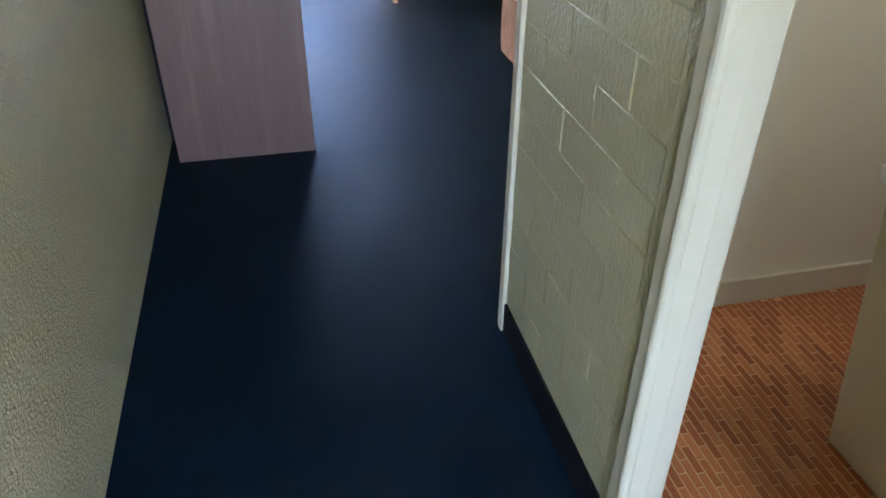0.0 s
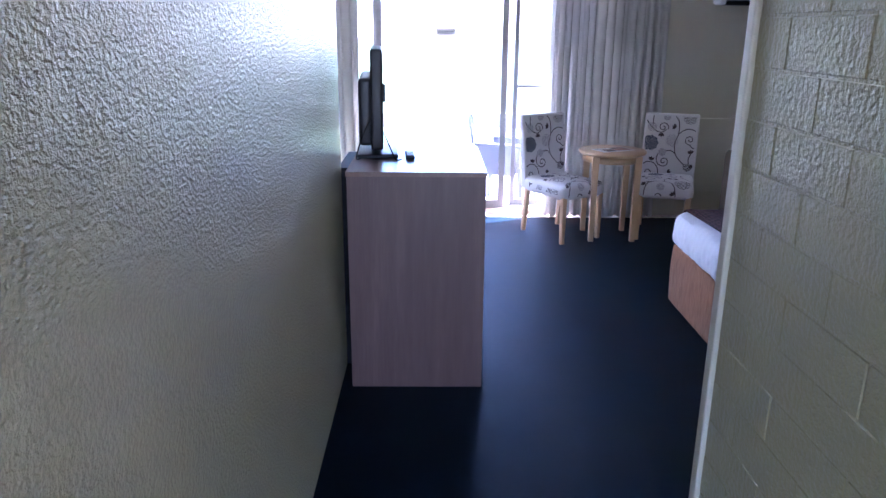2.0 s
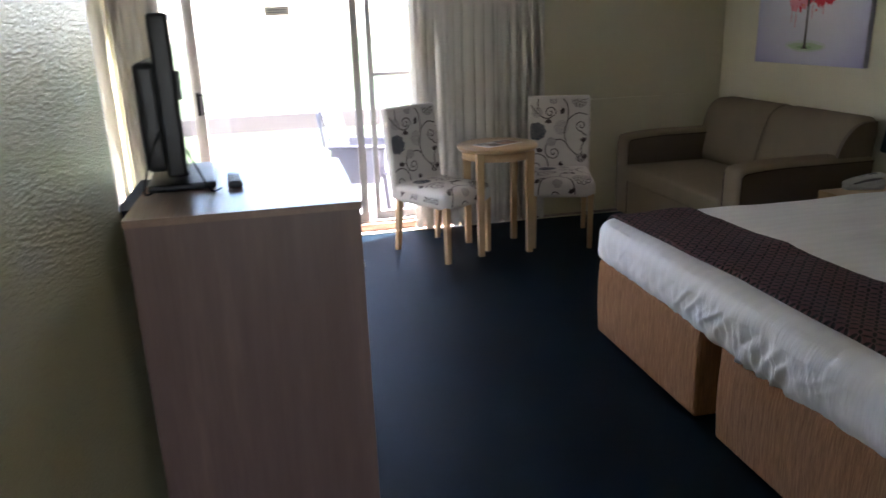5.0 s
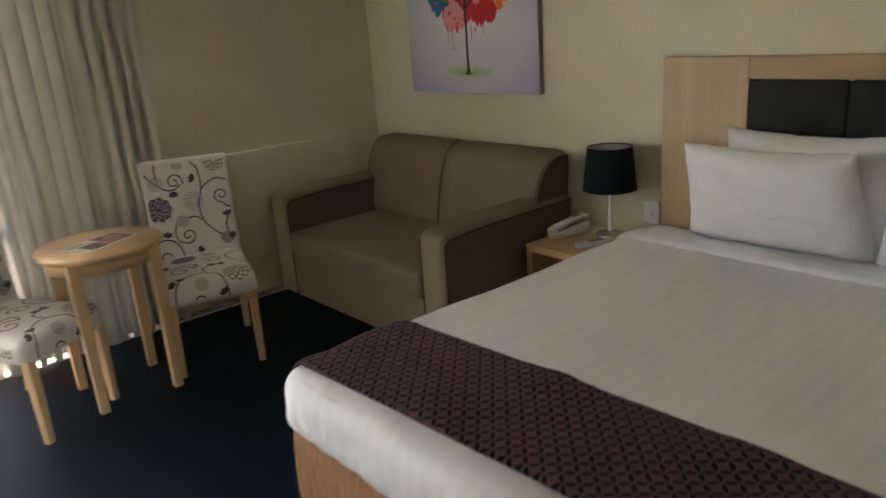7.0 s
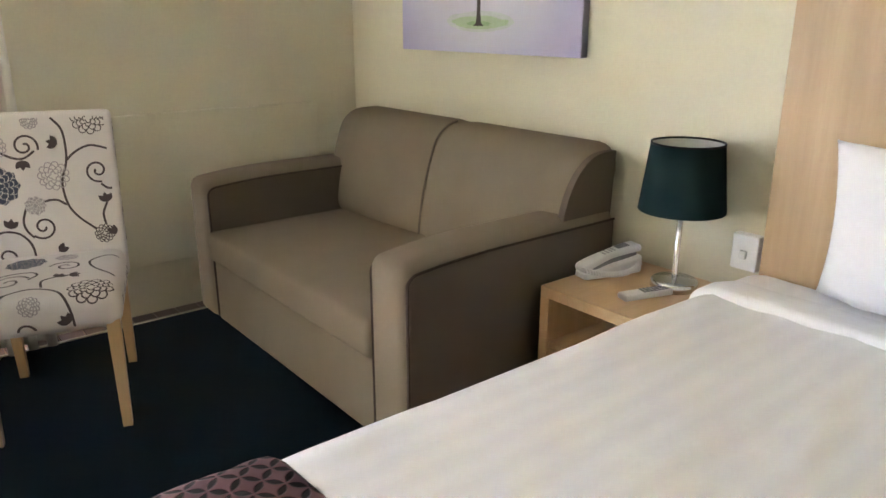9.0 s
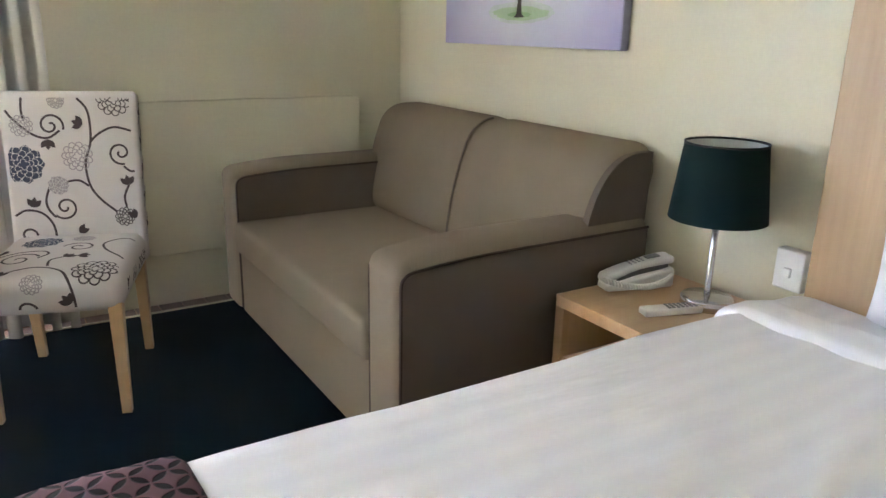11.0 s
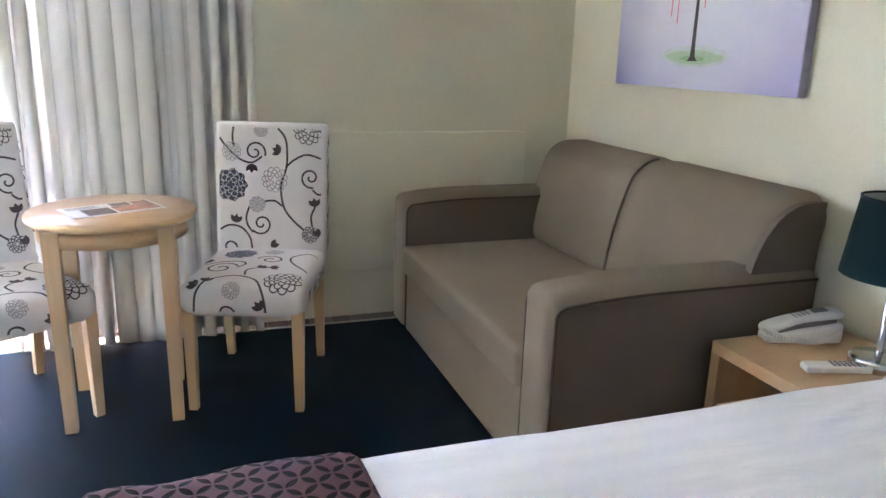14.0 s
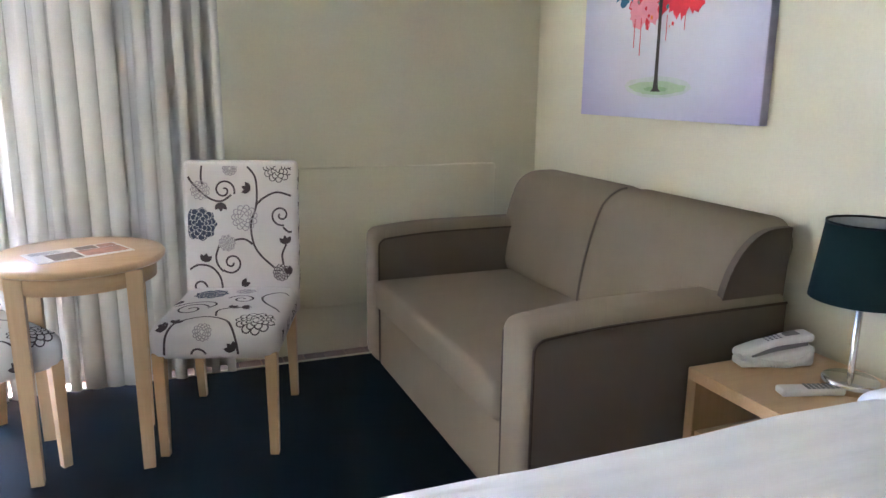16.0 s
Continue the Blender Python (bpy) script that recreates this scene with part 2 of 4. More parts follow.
def mosaic():
    m, t, p = shader("terracotta_strip_tile")
    info = t.nodes.new("ShaderNodeObjectInfo")
    v = coords(t)
    geo = noise_node(t, v, 60, 3)
    mix = math_node(t, "ADD", math_node(t, "MULTIPLY", info.outputs["Random"], 0.85), math_node(t, "MULTIPLY", geo, 0.15))
    link(t, ramp(t, mix, [(0.04, (0.04, 0.014, 0.008)), (0.08, (0.27, 0.075, 0.018)), (0.5, (0.38, 0.12, 0.028)), (0.9, (0.50, 0.20, 0.06))]), p.inputs["Base Color"])
    p.inputs["Roughness"].default_value = 0.3
    bump(t, p, geo, 0.2, 0.001)
    return m


STRIPE, CANVAS = striped_sheet(), canvas_print()
CARPET, CURTAIN, RUNNER, GLASS, MOSAIC = carpet(), curtain_cloth(), runner_cloth(), glass(), mosaic()
STRIP_TILE = surface("brown_strip_tile", (0.20, 0.13, 0.10), 0.35, 0.15, 60, 8, 0.15, 0.001, random_amount=0.6)
SILL_TILE = surface("pink_sill_tile", (0.55, 0.42, 0.36), 0.4, 0.1, 60, 8, 0.15, 0.001, random_amount=0.4)


# ---- shapes ----
def mesh_of(name, bm, mats, smooth=False):
    me = bpy.data.meshes.new(name)
    bm.normal_update()
    bm.to_mesh(me)
    bm.free()
    for m in mats if isinstance(mats, (list, tuple)) else [mats]:
        me.materials.append(m)
    if smooth:
        for f in me.polygons:
            f.use_smooth = True
    return me


def put(name, me, parent=None, m=None):
    ob = new(name, me)
    if parent is not None:
        ob.parent = parent
    if m is not None:
        ob.matrix_local = m
    return ob


def add_box(bm, x0, x1, y0, y1, z0, z1, bevel=0.0, m=None):
    r = bmesh.ops.create_cube(bm, size=1)
    vs = r["verts"]
    for v in vs:
        v.co = Vector((x0 + (v.co.x + 0.5) * (x1 - x0), y0 + (v.co.y + 0.5) * (y1 - y0), z0 + (v.co.z + 0.5) * (z1 - z0)))
    if bevel:
        es = list({e for v in vs for e in v.link_edges})
        out = bmesh.ops.bevel(bm, geom=es, offset=bevel, segments=2, affect="EDGES", profile=0.6)
        vs = list({v for f in out["faces"] for v in f.verts} | {v for v in vs if v.is_valid})
    if m is not None:
        for v in vs:
            v.co = m @ v.co
    return vs


def box(name, x0, x1, y0, y1, z0, z1, mat, bevel=0.003, parent=None):
    bm = bmesh.new()
    add_box(bm, x0, x1, y0, y1, z0, z1, bevel)
    return put(name, mesh_of(name, bm, mat), parent)


def add_tube(bm, z0, z1, r0, r1, cx=0, cy=0, n=24, caps=True):
    r = bmesh.ops.create_cone(bm, cap_ends=caps, segments=n, radius1=r0, radius2=r1, depth=z1 - z0)
    for v in r["verts"]:
        v.co += Vector((cx, cy, (z0 + z1) / 2))
    return r["verts"]


def lathe(name, profile, mat, parent=None, n=32, m=None):
    bm = bmesh.new()
    rings = [[bm.verts.new((r * math.cos(a), r * math.sin(a), z)) for a in [2 * math.pi * k / n for k in range(n)]] for r, z in profile]
    for a, b in zip(rings, rings[1:]):
        for k in range(n):
            bm.faces.new((a[k], a[(k + 1) % n], b[(k + 1) % n], b[k]))
    bmesh.ops.remove_doubles(bm, verts=bm.verts, dist=1e-5)
    return put(name, mesh_of(name, bm, mat, True), parent, m)


def steps(lo, hi, r, n):
    a = [lo, lo + 0.12 * r, lo + 0.35 * r, lo + 0.65 * r, lo + r]
    b = [hi - r, hi - 0.65 * r, hi - 0.35 * r, hi - 0.12 * r, hi]
    mid = [lo + r + (hi - lo - 2 * r) * k / n for k in range(1, n)]
    return a + mid + b


def soft_box(name, x0, x1, y0, y1, z0, z1, r, mat, n=(6, 6, 4), shape=None, parent=None, m=None):
    """A padded box with rounded edges; shape(v) moves its points."""
    lo, hi = Vector((x0, y0, z0)), Vector((x1, y1, z1))
    ax = [steps(lo[i], hi[i], r, n[i]) for i in range(3)]
    bm = bmesh.new()
    for i in range(3):
        j, k = (i + 1) % 3, (i + 2) % 3
        for side in (lo[i], hi[i]):
            grid = []
            for u in ax[j]:
                row = []
                for w in ax[k]:
                    c = Vector((0, 0, 0))
                    c[i], c[j], c[k] = side, u, w
                    row.append(bm.verts.new(c))
                grid.append(row)
            for a in range(len(grid) - 1):
                for b in range(len(grid[0]) - 1):
                    q = (grid[a][b], grid[a + 1][b], grid[a + 1][b + 1], grid[a][b + 1])
                    bm.faces.new(q if side == hi[i] else q[::-1])
    bmesh.ops.remove_doubles(bm, verts=bm.verts, dist=1e-5)
    for v in bm.verts:
        inner = Vector([min(max(v.co[i], lo[i] + r), hi[i] - r) for i in range(3)])
        d = v.co - inner
        if d.length > 1e-6:
            v.co = inner + d.normalized() * r
    if shape:
        for v in bm.verts:
            v.co = shape(v.co.copy())
    return put(name, mesh_of(name, bm, mat, True), parent, m)


def thing(name, label, category, m=None, group="", kind=""):
    ob = new(name)
    ob.empty_display_size = 0.1
    if m is not None:
        ob.matrix_world = m
    return tagged(ob, label, category, group, kind)


def tube_path(name, pts, r, mat, parent=None):
    cu = bpy.data.curves.new(name, "CURVE")
    cu.dimensions, cu.bevel_depth, cu.bevel_resolution = "3D", r, 2
    sp = cu.splines.new("POLY")
    sp.points.add(len(pts) - 1)
    for p, q in zip(sp.points, pts):
        p.co = (*q, 1)
    cu.materials.append(mat)
    tmp = bpy.data.objects.new(name, cu)
    me = bpy.data.meshes.new_from_object(tmp)
    bpy.data.objects.remove(tmp)
    return put(name, me, parent)


def smooth_path(pts, n=8):
    """A smooth line through the points."""
    out = []
    for k in range(len(pts) - 1):
        p0, p1, p2, p3 = [Vector(pts[min(max(k + d, 0), len(pts) - 1)]) for d in (-1, 0, 1, 2)]
        for s in range(n):
            t = s / n
            out.append(0.5 * (2 * p1 + (p2 - p0) * t + (2 * p0 - 5 * p1 + 4 * p2 - p3) * t * t + (3 * p1 - p0 - 3 * p2 + p3) * t ** 3))
    return out + [Vector(pts[-1])]


# ---- structure ----
XW, XE, XN, YF, HC = -0.29, 3.69, -0.85, 6.52, 2.45   # hall wall, bed wall, recess wall, window wall, ceiling
XH = 0.874


def setting(ob, label, category):
    return tagged(ob, label, category, kind="structure")


bm = bmesh.new()
for x0, x1, y0, y1 in ((XN, XE, 1.70, 6.43), (XN, XH + 0.05, -1.7, 1.70)):
    add_box(bm, x0, x1, y0, y1, -0.12, 0.0)
setting(put("floor", mesh_of("floor", bm, CARPET)), "dark blue-green cut pile carpet floor", "floor")
setting(box("ceiling", XN - 0.2, XE + 0.2, -1.9, YF + 0.2, HC, HC + 0.15, CEILING, 0), "plain white painted ceiling", "ceiling")
setting(box("wall_west_hall", XN, XW, -1.7, 3.37, 0, HC, STUCCO, 0.004), "rough roller-coated cream painted hall wall", "wall")
setting(box("wall_west", XN - 0.2, XN, 3.37, YF + 0.2, 0, HC, PAINT, 0), "cream painted wall beside the window", "wall")
setting(box("wall_east", XE, XE + 0.2, -1.9, YF + 0.2, 0, HC, PAINT, 0), "smooth pale cream painted bedroom wall", "wall")
DL, DR, DT = -0.75, 1.95, 2.12
bm = bmesh.new()
add_box(bm, XN, DL, YF, YF + 0.2, 0, HC)
add_box(bm, DL, DR, YF, YF + 0.2, DT, HC)
add_box(bm, DR, XE, YF, YF + 0.2, -0.02, HC)
wall_north = setting(put("wall_north", mesh_of("wall_north", bm, PAINT)), "cream painted wall with a glazed door opening", "wall")
panel = soft_box("panel", DR + 0.02, 3.45, YF - 0.028, YF + 0.01, 0.236, 0.90, 0.006, PAINT, (40, 1, 2), lambda v: Vector((v.x, v.y, v.z + (0.006 * noise.noise(Vector((v.x * 5, 0, 0))) if v.z > 0.5 else 0))), parent=wall_north)
box("batten", 3.452, 3.466, YF - 0.02, YF + 0.01, 0.6, 0.875, PAINT, 0.002, wall_north)
wall_south = setting(box("wall_south", XH + 0.1, XE, 1.645, 1.70, 0, HC, PAINT, 0), "cream wall between bedroom and bathroom", "wall")
BD0, BD1 = 0.06, 0.81    # bathroom doorway along the hall
bm = bmesh.new()
add_box(bm, XH + 0.0028, XH + 0.1, BD1 + 0.02, 1.68, 0, HC)
add_box(bm, XH, XH + 0.1, -1.7, BD0 - 0.02, 0, HC)
add_box(bm, XH, XH + 0.1, BD0 - 0.02, BD1 + 0.02, 2.06, HC)
wall_hall = setting(put("wall_east_hall", mesh_of("wall_east_hall", bm, MORTAR)), "olive cream painted concrete block hall wall", "wall")
skirt = setting(box("baseboard", XH - 0.006, XH + 0.004, 0.90, 1.66, 0, 0.115, BLACK, 0.002), "black vinyl skirting on the block wall", "baseboard")
trim = setting(box("trim", XH - 0.012, XH + 0.02, 1.662, 1.702, 0, HC, TRIM, 0.006), "white painted corner trim", "trim")
bm = bmesh.new()
for y0, y1 in ((BD1, BD1 + 0.052), (BD0 - 0.052, BD0)):
    add_box(bm, XH - 0.014, XH + 0.05, y0, y1, 0, 2.10, 0.006)
    add_box(bm, XH + 0.05, XH + 0.098, y0 + (0.012 if y0 > 0.5 else -0.012), y1 + (0.012 if y0 > 0.5 else -0.012), 0, 2.10, 0.005)
add_box(bm, XH - 0.014, XH + 0.115, BD0, BD1, 2.04, 2.10, 0.004)
for y in (BD1 + 0.006, BD0 - 0.006):
    add_tube(bm, 0, 2.04, 0.013, 0.013, XH - 0.006, y, 12)
setting(put("door_frame_1", mesh_of("door_frame_1", bm, TRIM)), "white gloss painted bathroom door frame", "door frame")
bm = bmesh.new()
add_box(bm, XH - 0.002, XH + 0.01, BD1 + 0.055, BD1 + 0.10, 0, HC, 0.003)
setting(put("trim_flat", mesh_of("trim_flat", bm, BLOCK)), "painted flat strip beside the door frame", "trim")
# entrance end of the hall: unseen, open doorway assumed round the fill lamp
bm = bmesh.new()
add_box(bm, XW, -0.12, -1.8, -1.65, 0, HC)
add_box(bm, 0.72, XH, -1.8, -1.65, 0, HC)
add_box(bm, -0.12, 0.72, -1.8, -1.65, 2.06, HC)
setting(put("wall_entrance", mesh_of("wall_entrance", bm, PAINT)), "unseen cream end wall of the hall with an assumed opening", "wall")
# bathroom shell
BX, BY = 2.75, -0.9
bm = bmesh.new()
add_box(bm, BX, BX + 0.1, BY, 1.645, 0, HC)
add_box(bm, XH + 0.1, BX, BY - 0.1, BY, 0, HC)
setting(put("wall_bathroom", mesh_of("wall_bathroom", bm, PAINT)), "grey white bathroom walls", "wall")
setting(box("baseboard_bathroom", XH + 0.1, BX, 1.63, 1.645, 0, 0.10, TRIM, 0.003), "white painted bathroom skirting", "baseboard")
bath_floor = setting(box("floor_bathroom", XH + 0.05, BX, BY, 1.645, -0.12, -0.0015, GROUT, 0), "terracotta strip mosaic bathroom floor", "floor")
sill = setting(box("window_sill", XN, XE, 6.43, YF + 0.2, -0.12, -0.006, GROUT, 0), "grouted tile strip along the window wall", "sill")
setting(box("trim_carpet", XN, XE, 6.422, 6.434, -0.01, 0.006, TRIM, 0.002), "pale carpet edging strip", "trim")

# glazed sliding door
door = thing("window_1", "aluminium framed sliding glass door onto the terrace", "glass door", kind="structure")
bm = bmesh.new()
add_box(bm, DL, DR, YF + 0.03, YF + 0.13, 0.0, 0.07, 0.004)
add_box(bm, DL, DR, YF + 0.03, YF + 0.13, DT - 0.05, DT, 0.004)
for x in (DL, DR - 0.05):
    add_box(bm, x, x + 0.05, YF + 0.03, YF + 0.13, 0.07, DT - 0.05, 0.004)
put("frame", mesh_of("frame", bm, ALUMINIUM), door)
put("sill_board", mesh_of("sill_board", (lambda b: (add_box(b, DL, DR, YF - 0.01, YF + 0.03, 0, 0.055, 0.006), b)[1])(bmesh.new()), timber("sill_wood", (0.5, 0.34, 0.24), (0.36, 0.23, 0.16), "x")), door)


def sash(name, x0, x1, y, z0, z1, w, rail=None):
    bm = bmesh.new()
    for a, b in ((x0, x0 + w), (x1 - w, x1)):
        add_box(bm, a, b, y, y + 0.035, z0, z1, 0.003)
    add_box(bm, x0 + w, x1 - w, y, y + 0.035, z0, z0 + 0.06, 0.003)
    add_box(bm, x0 + w, x1 - w, y, y + 0.035, z1 - 0.05, z1, 0.003)
    if rail:
        add_box(bm, x0 + w, x1 - w, y + 0.004, y + 0.031, rail - 0.013, rail + 0.013, 0.002)
    put(name, mesh_of(name, bm, ALUMINIUM), door)
    g = box("pane", x0 + w, x1 - w, y + 0.014, y + 0.019, z0 + 0.06, z1 - 0.05, GLASS, 0, door)
    g.visible_shadow = False


sash("sliding_sash", -0.36, 0.80, YF + 0.035, 0.07, DT - 0.05, 0.055)
sash("fixed_sash", 0.86, DR - 0.05, YF + 0.085, 0.07, DT - 0.05, 0.04, 1.16)
sash("side_sash", DL + 0.05, -0.35, YF + 0.085, 0.07, DT - 0.05, 0.035)
bm = bmesh.new()
add_box(bm, -0.352, -0.324, YF + 0.0, YF + 0.034, 0.94, 1.10, 0.004)
add_box(bm, -0.314, -0.302, YF - 0.02, YF + 0.0, 0.95, 1.09, 0.003)
add_box(bm, -0.342, -0.302, YF - 0.012, YF + 0.004, 1.075, 1.09, 0.002)
put("latch", mesh_of("latch", bm, BLACK), door)
sticker = tagged(box("safety_sticker", 0.165, 0.335, YF + 0.045, YF + 0.048, 1.59, 1.65, CURTAIN, 0), "small white safety sticker on the door glass", "sticker")
for z in (1.607, 1.622):
    box("print_bar", 0.18, 0.32, YF + 0.0445, YF + 0.0455, z, z + 0.009, GREY_PLASTIC, 0, sticker)


# ---- curtains ----
def curtain(name, x0, x1, y, z0, z1, folds, depth, seed, label):
    rnd = random.Random(seed)
    n, rows = folds * 24, 20
    ph = [rnd.uniform(-0.6, 0.6) for _ in range(folds + 2)]
    amp = [rnd.uniform(0.45, 1.15) for _ in range(folds + 2)]
    bm = bmesh.new()
    grid = []
    for j in range(rows + 1):
        f = j / rows
        row = []
        for i in range(n + 1):
            s = i / n * folds
            k = int(s)
            w = s - k
            p = ph[k] * (1 - w) + ph[k + 1] * w
            a = amp[k] * (1 - w) + amp[k + 1] * w
            ang = 2 * math.pi * (s + 0.28 * p)
            flare = 0.75 + 0.35 * (1 - f)
            y1 = y + depth * a * flare * (math.sin(ang) + 0.12 * math.sin(2 * ang + p * 3)) + 0.012 * math.sin(3 * f + p * 4)
            x = x0 + (x1 - x0) * i / n - 0.024 * a * math.sin(2 * ang) + 0.012 * math.sin(ang + 5 * p) + 0.03 * p * (1 - 0.5 * f)
            row.append(bm.verts.new((x, y1, z0 + (z1 - z0) * f)))
        grid.append(row)
    for j in range(rows):
        for i in range(n):
            bm.faces.new((grid[j][i], grid[j][i + 1], grid[j + 1][i + 1], grid[j + 1][i]))
    ob = put(name, mesh_of(name, bm, CURTAIN, True))
    sol = ob.modifiers.new("cloth", "SOLIDIFY")
    sol.thickness = 0.002
    return tagged(ob, label, "curtain")


curtain("curtain", 1.17, 2.13, 6.395, 0.03, 2.36, 14, 0.062, 4, "cream pleated curtain drawn to one side of the door")
curtain("curtain", -0.80, -0.50, 6.40, 0.03, 2.36, 4, 0.035, 9, "cream pleated curtain gathered beside the door")
tagged(box("curtain_track", XN, 2.3, 6.385, 6.415, 2.36, HC, ALUMINIUM, 0.004), "white metal curtain track under the ceiling", "curtain track")

# ---- air conditioner ----
ac = thing("air_conditioner", "white split air conditioner high on the wall", "air conditioner", pose(2.95, YF, 1.86))
soft_box("body", -0.42, 0.42, -0.19, 0, 0.0, 0.28, 0.03, WHITE_PLASTIC, (4, 2, 2), parent=ac)
box("outlet", -0.36, 0.36, -0.165, -0.05, -0.003, 0.004, BLACK, 0.001, ac)
box("louvre_slot", -0.37, 0.37, -0.1935, -0.14, -0.001, 0.032, BLACK, 0.002, ac)
box("flap", -0.36, 0.36, -0.196, -0.188, 0.035, 0.10, WHITE_PLASTIC, 0.003, ac)


# ---- television cabinet ----
cab = thing("cabinet", "brown wood laminate cabinet under the television", "cabinet", pose(-0.238, 3.125, 0))
CW, CL, CH = 0.622, 0.72, 1.046
box("side", 0.0, CW - 0.004, 0, 0.02, 0, CH - 0.022, LAMINATE_SHADED, 0.0015, cab)
box("side", 0.0, CW - 0.004, CL - 0.02, CL, 0, CH - 0.022, LAMINATE_SHADED, 0.0015, cab)
box("back", 0.0, 0.012, 0.02, CL - 0.02, 0.05, CH - 0.022, LAMINATE_SHADED, 0, cab)
# black slab standing in for the shade in the gap beside the wall
box("gap_shade", -0.07, -0.004, 0.25, CL, 0.0, CH - 0.03, BLACK, 0.002, cab)
box("plinth", 0.012, CW - 0.05, 0.02, CL - 0.02, 0, 0.06, LAMINATE_SHADED, 0, cab)
# top in lighter laminate, without the shade put into the sides' colour
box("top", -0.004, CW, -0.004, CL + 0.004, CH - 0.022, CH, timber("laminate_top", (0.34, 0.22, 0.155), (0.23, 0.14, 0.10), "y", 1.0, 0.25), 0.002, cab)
for k in range(2):
    y0 = 0.02 + k * (CL - 0.04) / 2
    d = box("door", CW - 0.02, CW - 0.002, y0 + 0.002, y0 + (CL - 0.04) / 2 - 0.002, 0.06, CH - 0.03, LAMINATE_SHADED, 0.0015, cab)
    box("handle", CW - 0.002, CW + 0.016, y0 + 0.13, y0 + 0.21, 0.8, 0.815, CHROME, 0.003, d)

tv = thing("television", "black flat television standing on the laminate cabinet", "television", pose(-0.115, 3.35, CH, 0, 0, 4))
soft_box("screen_housing", -0.028, 0.028, 0.0, 0.66, 0.06, 0.515, 0.012, TV_BLACK, (2, 4, 3), parent=tv)
soft_box("rear_cover", -0.085, -0.02, 0.02, 0.64, 0.075, 0.385, 0.02, TV_BLACK, (2, 4, 3), parent=tv)
box("screen", 0.0275, 0.0295, 0.02, 0.64, 0.09, 0.495, SCREEN, 0, tv)
box("side_buttons", 0.028, 0.04, 0.002, 0.02, 0.28, 0.36, TV_BLACK, 0.003, tv)
soft_box("stand", -0.10, 0.10, 0.10, 0.48, 0.0, 0.022, 0.01, TV_BLACK, (2, 3, 1), parent=tv)
box("neck", -0.03, 0.02, 0.24, 0.38, 0.02, 0.09, TV_BLACK, 0.006, tv)
tube_path("cord", smooth_path([(-0.03, 0.02, 0.20), (-0.07, 0.015, 0.12), (-0.10, 0.03, 0.02), (-0.08, 0.05, 0.012)]), 0.003, BLACK, tv)
tube_path("cord", smooth_path([(0.03, 0.015, 0.14), (0.055, 0.01, 0.08), (0.085, 0.02, 0.012), (0.115, 0.05, 0.01)]), 0.003, BLACK, tv)


def remote(m, body, keys, label):
    r = thing("remote_control", label, "remote", m)
    soft_box("case", -0.022, 0.022, -0.085, 0.085, 0, 0.02, 0.007, body, (2, 4, 1), parent=r)
    bm = bmesh.new()
    for i in range(3):
        for j in range(7):
            add_box(bm, -0.016 + i * 0.0115, -0.008 + i * 0.0115, -0.07 + j * 0.013, -0.062 + j * 0.013, 0.019, 0.0225, 0.001)
    put("keys", mesh_of("keys", bm, keys), r)
    return r


remote(pose(0.03, 3.52, CH, 0, 0, 4), TV_BLACK, WHITE_PLASTIC, "black television remote on the cabinet top")


